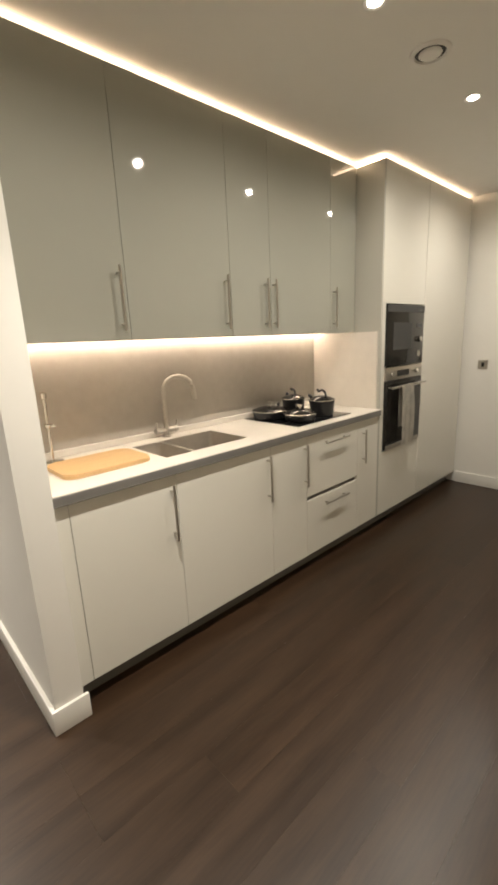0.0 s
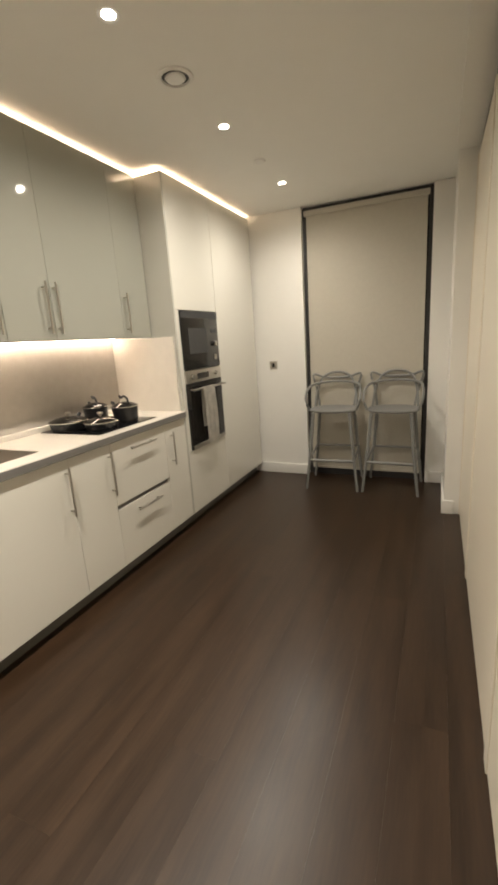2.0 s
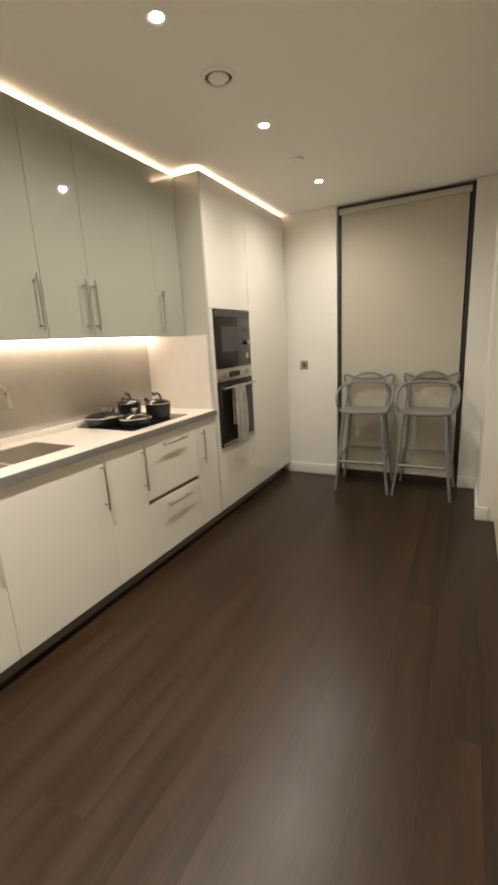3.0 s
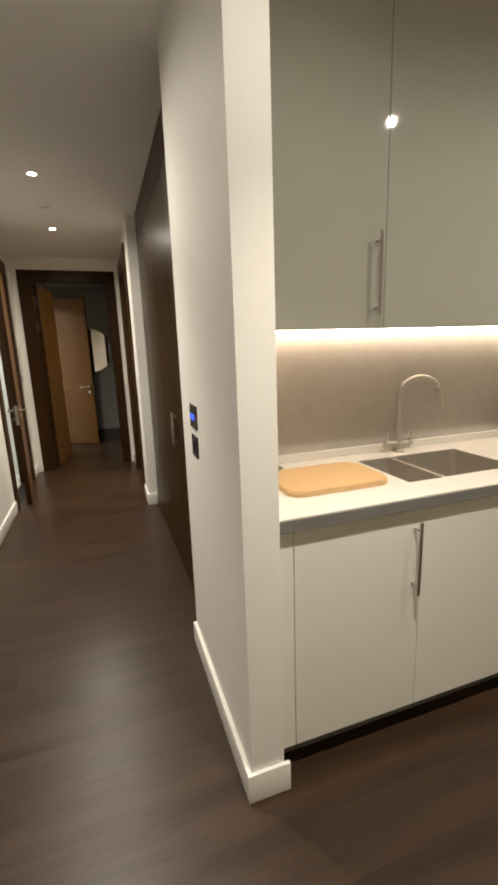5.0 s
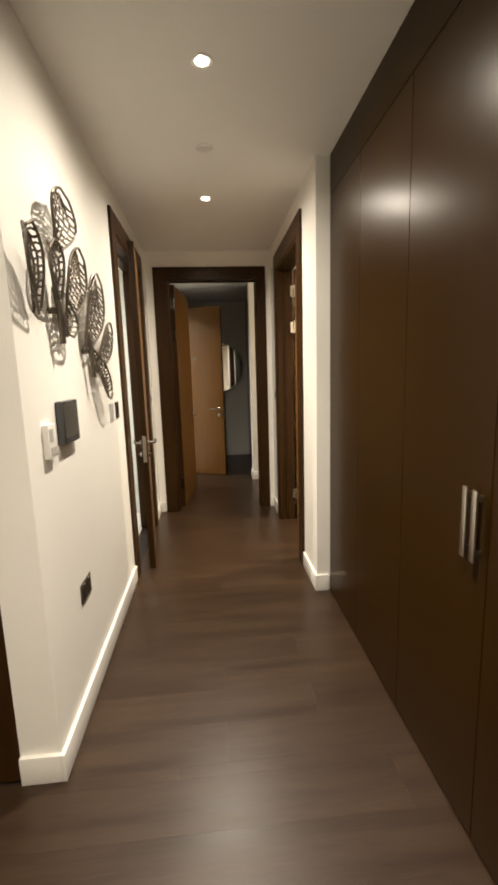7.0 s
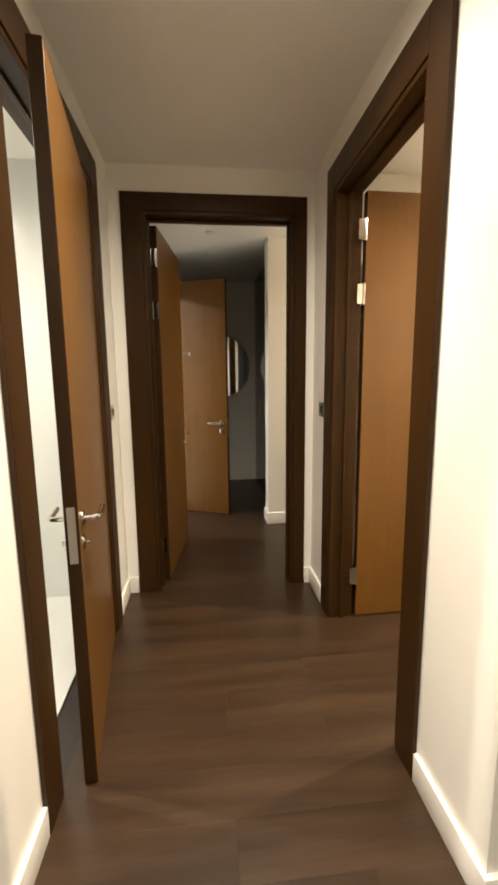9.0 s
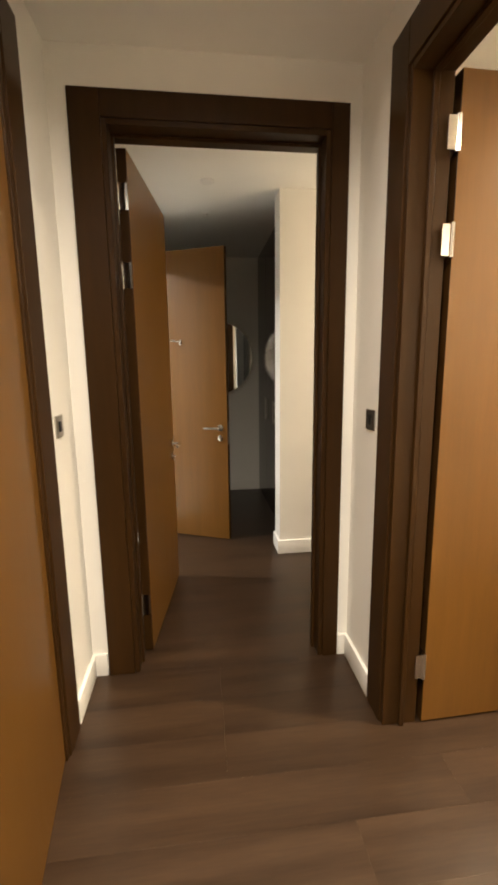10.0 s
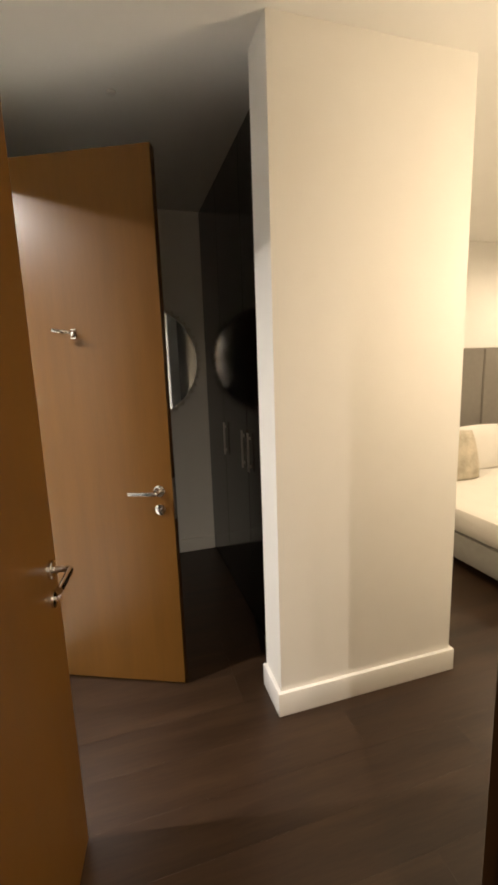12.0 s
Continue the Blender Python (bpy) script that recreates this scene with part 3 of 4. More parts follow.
def bowl(bm, x0, x1, y0, y1, z1, depth, r=0.03):
    """An open sink bowl with rounded corners and floor."""
    rings = []
    for inset, z in ((0, z1), (0.004, z1 - depth + 0.04), (0.012, z1 - depth + 0.012), (0.035, z1 - depth)):
        ring = []
        for cx, cy, a0 in ((x1 - r, y1 - r, 0), (x0 + r, y1 - r, 90), (x0 + r, y0 + r, 180), (x1 - r, y0 + r, 270)):
            for k in range(5):
                a = radians(a0 + 22.5 * k)
                rr = max(r - inset * 0.3, 0.01)
                sx, sy = (1 if cx > (x0 + x1) / 2 else -1), (1 if cy > (y0 + y1) / 2 else -1)
                ring.append(bm.verts.new((cx - sx * inset + rr * math.cos(a), cy - sy * inset + rr * math.sin(a), z)))
        rings.append(ring)
    for a, b in zip(rings, rings[1:]):
        n = len(a)
        for k in range(n):
            bm.faces.new((a[k], a[(k + 1) % n], b[(k + 1) % n], b[k]))
    bm.faces.new(rings[-1])


sink = empty("sink", pose(0, 0, 0), "undermounted stainless steel one and a half bowl sink", "sink")
for x0, x1, dp in ((SX0 + 0.004, SX0 + 0.165, 0.13), (SX0 + 0.187, SX1 - 0.004, 0.18)):
    bm = bm_new()
    bowl(bm, x0, x1, SY0 + 0.004, SY1 - 0.004, WT - 0.004, dp)
    lathe(bm, [(0.0, 0.003), (0.03, 0.003), (0.036, 0.001)], 20, Matrix.Translation(((x0 + x1) / 2, (SY0 + SY1) / 2, WT - 0.004 - dp)))
    part(bm, "bowl", M["sink_steel"], sink)
bm = bm_new()
add_box(bm, SX0 + 0.165, SX0 + 0.187, SY0 + 0.004, SY1 - 0.004, WT - 0.10, WT - 0.003, bevel=0.004)
part(bm, "divider", M["sink_steel"], sink)

# mixer tap
tap = empty("kitchen_tap", pose(1.03, 0.672, WT), "brushed steel swan-neck mixer tap with cross levers", "tap")
bm = bm_new()
lathe(bm, [(0, 0), (0.026, 0), (0.026, 0.006), (0.017, 0.012), (0.016, 0.06), (0.013, 0.075), (0, 0.075)], 20)
for s in (-1, 1):
    sweep(bm, [(0, 0, 0.04), (s * 0.055, 0, 0.04)], [0.014, 0.016], 14)
    sweep(bm, [(s * 0.055, 0, 0.04), (s * 0.075, 0, 0.042)], 0.019, 14)
    sweep(bm, [(s * 0.066, 0, 0.05), (s * 0.07, -0.012, 0.095)], 0.005, 8)
p_body = part(bm, "body", M["steel"], tap)
bm = bm_new()
arc = [(0, 0, 0.06), (0, 0, 0.26)] + [(0.075 - 0.075 * math.cos(radians(a)), -0.045 + 0.045 * math.cos(radians(a)), 0.27 + 0.085 * math.sin(radians(a))) for a in range(15, 170, 15)] + [(0.152, -0.092, 0.255), (0.156, -0.094, 0.215)]
sweep(bm, arc, 0.0135, 12)
p_spout = part(bm, "spout", M["steel"], tap)
for p in (p_body, p_spout):
    p.matrix_parent_inverse = Matrix.Identity(4)
    p.matrix_basis = Matrix.Identity(4)

# chrome stand in the corner by the short wall
bm = bm_new()
lathe(bm, [(0, 0), (0.05, 0), (0.05, 0.008), (0.008, 0.014), (0.007, 0.31), (0.013, 0.315), (0.014, 0.34), (0, 0.345)], 20, pose(0.355, 0.64, WT))
lathe(bm, [(0.007, 0.0), (0.016, 0.003), (0.018, 0.02), (0.007, 0.026)], 16, pose(0.355, 0.64, WT + 0.17))
sweep(bm, [(0.355, 0.64, WT + 0.18), (0.385, 0.625, WT + 0.178)], 0.006, 8)
tagged(finish(bm, "paper_towel_stand", M["chrome"]), "chrome upright kitchen roll stand on the worktop", "stand")

# chopping board
bm = bm_new()
pts = []
for cx, cy, a0 in ((0.64, 0.50, 0), (0.335, 0.50, 90), (0.335, 0.32, 180), (0.64, 0.32, 270)):
    for k in range(6):
        a = radians(a0 + 18 * k)
        pts.append((cx + 0.055 * math.cos(a), cy + 0.055 * math.sin(a)))
lo = [bm.verts.new((x, y, WT + 0.001)) for x, y in pts]
hi = [bm.verts.new((x, y, WT + 0.021)) for x, y in pts]
bm.faces.new(lo)
hi_face = bm.faces.new(hi)
for k in range(len(pts)):
    j = (k + 1) % len(pts)
    bm.faces.new((lo[k], lo[j], hi[j], hi[k]))
bmesh.ops.bevel(bm, geom=hi_face.edges[:], offset=0.005, segments=3, affect="EDGES")
tagged(finish(bm, "chopping_board", M["bamboo"]), "light wooden chopping board with rounded corners on the worktop", "chopping board")

# hob and pans
HZ = WT + 0.006
bm = bm_new()
add_box(bm, 1.682, 2.262, 0.195, 0.69, WT + 0.0008, HZ, bevel=0.003)
tagged(finish(bm, "hob", M["black_glass"]), "black glass ceramic hob set in the worktop", "hob")


def pan(name, x, y, r, h, ang, label, lid=True, arch=True, reach=0.165):
    """A pan with rim, flat-bottomed wall, handle and a domed glass lid with knob."""
    top = empty(name, pose(x, y, HZ + 0.0005, 0, 0, ang), label, "pan")
    bm = bm_new()
    lathe(bm, [(0, 0), (r * 0.82, 0), (r * 0.9, 0.006), (r, h), (r + 0.003, h + 0.001), (r + 0.003, h + 0.004), (r - 0.003, h + 0.002), (r * 0.87, 0.01), (0, 0.006)], 32)
    parts = [part(bm, "body", M["pan_black"], top)]
    bm = bm_new()
    sweep(bm, smooth_line([(r - 0.002, 0, h * 0.7), (r + 0.03, 0, h * 0.8), (r + reach * 0.55, 0, h + 0.012), (r + reach, 0, h + 0.02)], 4), [0.008] * 9 + [0.011] * 4, 10, flat=1.3)
    parts.append(part(bm, "handle", M["pan_black"], top))
    if lid:
        bm = bm_new()
        lathe(bm, [(r + 0.004, h + 0.0045), (r + 0.002, h + 0.008), (r * 0.7, h + 0.024), (r * 0.3, h + 0.033), (0, h + 0.035)], 32)
        parts.append(part(bm, "lid", M["oven_glass"], top, label="dark glass lid"))
        bm = bm_new()
        lathe(bm, [(r + 0.001, h + 0.003), (r + 0.0065, h + 0.003), (r + 0.0065, h + 0.0075), (r + 0.001, h + 0.0085)], 32)
        parts.append(part(bm, "lid_rim", M["chrome"], top, label="chrome lid rim"))
        bm = bm_new()
        if arch:
            sweep(bm, smooth_line([(-0.045, 0, h + 0.03), (-0.035, 0, h + 0.058), (0, 0, h + 0.072), (0.035, 0, h + 0.06), (0.05, 0, h + 0.075)], 5), 0.008, 10)
        else:
            lathe(bm, [(0.006, h + 0.03), (0.007, h + 0.045), (0.019, h + 0.052), (0.019, h + 0.062), (0, h + 0.066)], 18)
        parts.append(part(bm, "knob", M["steel"] if not arch else M["pan_black"], top))
    for p in parts:
        p.matrix_parent_inverse = Matrix.Identity(4)
        p.matrix_basis = Matrix.Identity(4)
    return top


pan("frying_pan", 1.805, 0.555, 0.125, 0.05, 25, "black frying pan with glass lid on the hob", arch=False, reach=0.07)
pan("saute_pan", 1.84, 0.315, 0.105, 0.045, 45, "low black pan with glass lid on the hob", arch=False)
pan("saucepan", 2.07, 0.57, 0.085, 0.10, 60, "black lidded saucepan with steel rim on the hob", reach=0.06)
pan("casserole_pot", 2.105, 0.335, 0.09, 0.10, 75, "black lidded casserole pot on the hob", reach=0.06)

# LED strips: on the wall units, along the tall units, and under the wall units
for name, boxes, lab in (
    ("led_strip", [(0.165, 2.54, YU + 0.02, YU + 0.032, UT + 0.003, UT + 0.012), (2.535, 2.548, YD + 0.02, YU + 0.018, TT + 0.003, TT + 0.012), (2.549, XK - 0.03, YD + 0.02, YD + 0.032, TT + 0.003, TT + 0.012)], "warm white LED strip lit along the cabinet tops"),
    ("led_strip", [(0.17, 2.515, YB - 0.06, YB - 0.045, UB + 0.008, UB + 0.018)], "warm white LED strip lit under the wall cabinets")):
    bm = bm_new()
    for b in boxes:
        add_box(bm, *b)
    tagged(finish(bm, name, M["led_glow_bright" if "under" in lab else "led_glow"]), lab, "light strip", "LED strips")


# ---- fittings ----
def wall_plate(name, m, w, h, mat, label, category, kind_of="switch"):
    """A flat accessory plate: local x along the wall, y outwards, z up."""
    top = empty(name, m, label, category)
    bm = bm_new()
    add_box(bm, -w / 2, w / 2, 0, 0.006, -h / 2, h / 2, bevel=0.0015, seg=1)
    parts = [part(bm, "plate", mat, top)]
    if kind_of == "switch":
        bm = bm_new()
        add_box(bm, -0.012, 0.012, 0.006, 0.011, -0.02, 0.02, bevel=0.0015, seg=1)
        parts.append(part(bm, "rocker", M["switch_black"], top))
    elif kind_of == "socket":
        for sx in (-0.033, 0.033):
            bm = bm_new()
            add_box(bm, sx - 0.022, sx + 0.022, 0.006, 0.008, -0.03, 0.025, bevel=0.0015, seg=1)
            parts.append(part(bm, "insert", M["switch_black"], top))
            bm = bm_new()
            add_box(bm, sx - 0.009, sx + 0.009, 0.006, 0.011, 0.028, 0.04, bevel=0.001, seg=1)
            parts.append(part(bm, "rocker", M["chrome"], top))
    elif kind_of == "display":
        bm = bm_new()
        add_box(bm, -w * 0.36, w * 0.36, 0.006, 0.0075, -h * 0.3, h * 0.3, bevel=0.001, seg=1)
        parts.append(part(bm, "bezel", M["switch_black"], top))
        bm = bm_new()
        add_box(bm, -w * 0.30, w * 0.30, 0.0075, 0.0082, -0.012, 0.012)
        parts.append(part(bm, "screen", M["panel_blue"], top, label="lit blue screen"))
        bm = bm_new()
        add_box(bm, -w * 0.2, w * 0.2, 0.006, 0.009, h * 0.34, h * 0.46, bevel=0.001, seg=1)
        parts.append(part(bm, "button", M["chrome"], top))
        bm = bm_new()
        add_box(bm, -w * 0.2, w * 0.2, 0.006, 0.009, -h * 0.46, -h * 0.34, bevel=0.001, seg=1)
        parts.append(part(bm, "button", M["chrome"], top))
    for p in parts:
        p.matrix_parent_inverse = Matrix.Identity(4)
        p.matrix_basis = Matrix.Identity(4)
    return top


W_LEFT = lambda y, z: pose(XL, y, z, 0, 0, -90)      # faces +x
W_RIGHT = lambda y, z: pose(XR, y, z, 0, 0, 90)      # faces -x
wall_plate("control_panel", pose(0.045, 0.69, 1.215, 0, 0, 90), 0.118, 0.095, M["switch_plate"], "dark metal heating control panel with lit blue screen", "control panel", "display")
wall_plate("light_switch", pose(0.045, 0.69, 1.092, 0, 0, 90), 0.10, 0.088, M["switch_black"], "black wall switch plate", "switch")
wall_plate("light_switch", pose(XK, -0.054, 1.188, 0, 0, 90), 0.085, 0.085, M["steel"], "brushed steel switch plate on the kitchen wall", "switch")
wall_plate("light_switch", W_LEFT(3.12, 1.243), 0.078, 0.10, M["grey_plastic"], "grey wall switch plate", "switch", "none")
wall_plate("light_switch", W_LEFT(3.272, 1.245), 0.08, 0.10, M["switch_black"], "black wall switch plate", "switch")
wall_plate("light_switch", W_RIGHT(4.79, 1.225), 0.085, 0.085, M["switch_plate"], "dark metal switch plate", "switch")
wall_plate("light_switch", W_LEFT(4.80, 1.23), 0.085, 0.085, M["steel"], "brushed steel light switch plate", "switch")
wall_plate("wall_socket", W_LEFT(2.357, 0.52), 0.14, 0.088, M["switch_plate"], "dark metal double wall socket", "socket", "socket")
ip = empty("entry_phone", W_LEFT(2.305, 1.275), "dark grey video entry phone on the wall", "entry phone")
bm = bm_new()
add_box(bm, -0.095, 0.095, 0, 0.028, -0.085, 0.085, bevel=0.006)
a = part(bm, "body", M["display_dark"], ip)
bm = bm_new()
add_box(bm, -0.085, 0.085, 0.028, 0.0295, -0.06, 0.075, bevel=0.0005, seg=1)
b = part(bm, "screen", M["black_glass"], ip)
th = empty("thermostat", W_LEFT(2.10, 1.225), "small white wall thermostat", "thermostat")
bm = bm_new()
add_box(bm, -0.038, 0.038, 0, 0.022, -0.062, 0.062, bevel=0.004)
c = part(bm, "body", M["satin_white"], th)
bm = bm_new()
add_box(bm, -0.005, 0.03, 0.022, 0.0235, 0.0, 0.045, bevel=0.0005, seg=1)
add_box(bm, -0.028, 0.025, 0.022, 0.024, -0.05, -0.022, bevel=0.0005, seg=1)
d = part(bm, "screen", M["grey_plastic"], th)
for p in (a, b, c, d):
    p.matrix_parent_inverse = Matrix.Identity(4)
    p.matrix_basis = Matrix.Identity(4)

# ceiling vent and detectors
bm = bm_new()
lathe(bm, [(0.085, 0.001), (0.082, -0.006), (0.066, -0.010), (0.062, 0.0005)], 32, pose(1.762, -0.503, CEIL))
vent = empty("ceiling_vent", pose(1.762, -0.503, CEIL), "round white ceiling extract vent", "vent")
part(bm, "ring", M["satin_white"], vent).matrix_world = Matrix.Identity(4)
bm = bm_new()
lathe(bm, [(0, -0.014), (0.040, -0.013), (0.048, -0.006), (0.045, -0.001), (0, -0.001)], 32, pose(1.762, -0.503, CEIL))
part(bm, "disc", M["satin_white"], vent).matrix_world = Matrix.Identity(4)
# flat dark ring, painted for the shade inside the vent's opening
bm = bm_new()
lathe(bm, [(0.063, -0.0008), (0.044, -0.0008)], 32, pose(1.762, -0.503, CEIL))
part(bm, "gap", M["dark_frame"], vent).matrix_world = Matrix.Identity(4)
for x, y, r, lab in ((2.85, -0.48, 0.042, "flat"), (-0.595, 3.06, 0.045, "flat"), (-0.575, 6.155, 0.05, "flat"), (-0.57, 6.775, 0.02, "small")):
    bm = bm_new()
    lathe(bm, [(0, -0.012), (r * 0.8, -0.011), (r, -0.004), (r, 0.0)], 24, pose(x, y, CEIL))
    tagged(finish(bm, "ceiling_sensor", M["satin_white"]), lab + " round white ceiling sensor", "sensor")

# window recess: dark frame, night glass and roller blind
win = empty("window_1", pose(0, 0, 0), "tall dark-framed window behind a blind", "window", kind="structure")
bm = bm_new()
wy_a, wy_b = -1.575, -0.405
for b in ((wy_a, wy_a + 0.035, 0, CEIL), (wy_b - 0.035, wy_b, 0, CEIL), (wy_a + 0.035, wy_b - 0.035, CEIL - 0.045, CEIL - 0.002), (wy_a + 0.035, wy_b - 0.035, 0, 0.06)):
    add_box(bm, XK + 0.05, XK + 0.13, b[0], b[1], b[2], b[3], bevel=0.003, seg=1)
part(bm, "frame", M["dark_frame"], win)
bm = bm_new()
add_box(bm, XK + 0.17, XK + 0.18, wy_a + 0.002, wy_b - 0.002, 0.001, CEIL - 0.002)
part(bm, "pane", M["black_glass"], win)
bl = empty("roller_blind", pose(0, 0, 0), "beige fabric roller blind pulled fully down", "blind")
bm = bm_new()
add_box(bm, XK + 0.040, XK + 0.042, wy_a + 0.045, wy_b - 0.04, 0.09, CEIL - 0.06)
part(bm, "fabric", M["blind_fabric"], bl)
bm = bm_new()
add_box(bm, XK + 0.012, XK + 0.045, wy_a + 0.03, wy_b - 0.02, CEIL - 0.085, CEIL - 0.035, bevel=0.008)
part(bm, "cassette", M["blind_fabric"], bl)
bm = bm_new()
add_box(bm, XK + 0.035, XK + 0.047, wy_a + 0.045, wy_b - 0.04, 0.07, 0.092, bevel=0.004)
part(bm, "bottom_bar", M["blind_fabric"], bl)


# ---- bar stools ----
def bar_stool(m):
    """Moulded stool: dished seat, four splayed legs, foot frame, and a back of three crossing loops. Faces -x."""
    top = empty("bar_stool", m, "grey moulded plastic bar stool with looped open back", "bar stool", "bar stools by the window")
    parts = []
    bm = bm_new()
    sz = 0.765
    rings = []
    for f, dz in ((0.0, -0.012), (0.4, -0.009), (0.75, 0.0), (0.95, 0.008), (1.0, 0.002), (0.96, -0.014), (0.5, -0.022), (0.0, -0.024)):
        if f == 0:
            rings.append([bm.verts.new((0, 0, sz + dz))])
        else:
            rings.append([bm.verts.new((0.205 * f * math.copysign(abs(math.cos(t)) ** 0.8, math.cos(t)), 0.235 * f * math.copysign(abs(math.sin(t)) ** 0.85, math.sin(t)), sz + dz)) for t in [2 * math.pi * k / 32 for k in range(32)]])
    for p, q in zip(rings, rings[1:]):
        for k in range(32):
            j = (k + 1) % 32
            if len(p) == 1:
                bm.faces.new((p[0], q[k], q[j]))
            elif len(q) == 1:
                bm.faces.new((p[j], p[k], q[0]))
            else:
                bm.faces.new((p[k], q[k], q[j], p[j]))
    parts.append(part(bm, "seat", M["stool_grey"], top))
    for sx in (-1, 1):
        for sy in (-1, 1):
            bm = bm_new()
            sweep(bm, [(sx * 0.165, sy * 0.17, sz - 0.015), (sx * 0.185, sy * 0.20, 0.4), (sx * 0.215, sy * 0.245, 0.0)], [0.017, 0.016, 0.012], 10)
            parts.append(part(bm, "leg", M["stool_grey"], top))
    bm = bm_new()
    zf = 0.29
    sweep(bm, [(-0.192, -0.212, zf), (-0.192, 0.212, zf)], 0.014, 8)
    sweep(bm, [(0.192, -0.212, zf + 0.06), (0.192, 0.212, zf + 0.06)], 0.011, 8)
    for sy in (-1, 1):
        sweep(bm, [(-0.192, sy * 0.212, zf), (0.192, sy * 0.212, zf + 0.06)], 0.011, 8)
    parts.append(part(bm, "foot_frame", M["stool_grey"], top))
    # loop with high cat-ear corners, round hoop, and low arm hoop
    loops = [
        [(0.15, -0.17, sz), (0.19, -0.20, sz + 0.17), (0.20, -0.235, sz + 0.315), (0.225, -0.12, sz + 0.285), (0.23, 0, sz + 0.28), (0.225, 0.12, sz + 0.285), (0.20, 0.235, sz + 0.315), (0.19, 0.20, sz + 0.17), (0.15, 0.17, sz)],
        [(0.10, -0.205, sz), (0.16, -0.19, sz + 0.15), (0.215, -0.135, sz + 0.29), (0.235, 0, sz + 0.335), (0.215, 0.135, sz + 0.29), (0.16, 0.19, sz + 0.15), (0.10, 0.205, sz)],
        [(-0.09, -0.22, sz - 0.002), (-0.10, -0.255, sz + 0.10), (0.0, -0.25, sz + 0.19), (0.13, -0.20, sz + 0.23), (0.215, 0, sz + 0.245), (0.13, 0.20, sz + 0.23), (0.0, 0.25, sz + 0.19), (-0.10, 0.255, sz + 0.10), (-0.09, 0.22, sz - 0.002)]]
    for lp in loops:
        bm = bm_new()
        sweep(bm, smooth_line(lp, 6), 0.0115, 8)
        parts.append(part(bm, "back_loop", M["stool_grey"], top))
    for p in parts:
        p.matrix_parent_inverse = Matrix.Identity(4)
        p.matrix_basis = Matrix.Identity(4)
    return top


stool = bar_stool(pose(3.835, -0.745, 0, 0, 0, 3))
copy_thing(stool, pose(3.85, -1.295, 0, 0, 0, -2))

# ---- hall wardrobe ----
WX = 0.115
wd = empty("wardrobe", pose(0, 0, 0), "dark brown veneer built-in hall wardrobe, doors closed", "wardrobe")
bm = bm_new()
add_box(bm, WX + 0.024, 0.74, 0.965, 3.12, 0.0, 2.655)
part(bm, "body", M["frame_wood"], wd)
for y0, y1 in ((0.958, 1.56), (1.563, 2.09), (2.093, 2.60), (2.603, 3.108)):
    bm = bm_new()
    add_box(bm, WX, WX + 0.022, y0, y1, 0.012, 2.437, bevel=0.0012, seg=1)
    part(bm, "door", M["wardrobe_wood"], wd)
bm = bm_new()
add_box(bm, WX, WX + 0.022, 0.958, 3.108, 2.442, 2.655, bevel=0.0012, seg=1)
part(bm, "top_panel", M["wardrobe_wood"], wd)
for y in (1.595, 1.64):
    bm = bm_new()
    add_box(bm, WX - 0.028, WX - 0.02, y - 0.011, y + 0.011, 0.90, 1.11, bevel=0.002)
    for z in (0.925, 1.085):
        add_box(bm, WX - 0.021, WX + 0.001, y - 0.005, y + 0.005, z - 0.008, z + 0.008)
    part(bm, "handle", M["steel"], wd, label="flat steel pull handle")


# ---- metal wing sculpture on the hall wall ----
def wing(parent, y0, z0, y1, z1, width, off, lift):
    """One pierced teardrop wing from its root to its broad tip: rim, branching veins and cross ribs, lifting off the wall."""
    bm = bm_new()
    length = math.hypot(y1 - y0, z1 - z0)
    du, dz = (y1 - y0) / length, (z1 - z0) / length

    def at(u, v):
        w = width * math.sin(math.pi * min(1.0, u) ** 1.45) ** 0.75 * 0.5 + 0.004
        a, b = u * length, v * w
        out = off + lift * u + 0.012 * math.sin(3 * u) + 0.02 * v * v
        return Vector((XL + out, y0 + a * du - b * dz, z0 + a * dz + b * du))
    rim = [at(k / 22, 1) for k in range(1, 22)] + [at(k / 22, -1) for k in range(21, 0, -1)]
    sweep(bm, rim, 0.0052, 6, closed=True)
    for v in (-0.68, -0.34, 0.0, 0.34, 0.68):
        sweep(bm, [at(0.05 + 0.92 * k / 12, v * (0.3 + 0.7 * math.sin(math.pi * k / 12)) + 0.05 * math.sin(k * 2.1 + 7 * v)) for k in range(13)], 0.0042, 5)
    n = max(6, int(length / 0.024))
    for k in range(1, n):
        u = 0.06 + 0.88 * k / n
        sweep(bm, [at(u + 0.03 * math.cos(q * 1.5) + 0.012 * math.sin(9 * q + 3 * k), q) for q in (-1, -0.75, -0.5, -0.25, 0, 0.25, 0.5, 0.75, 1)], 0.0043, 5)
    return part(bm, "wing", M["wing_metal"], parent)


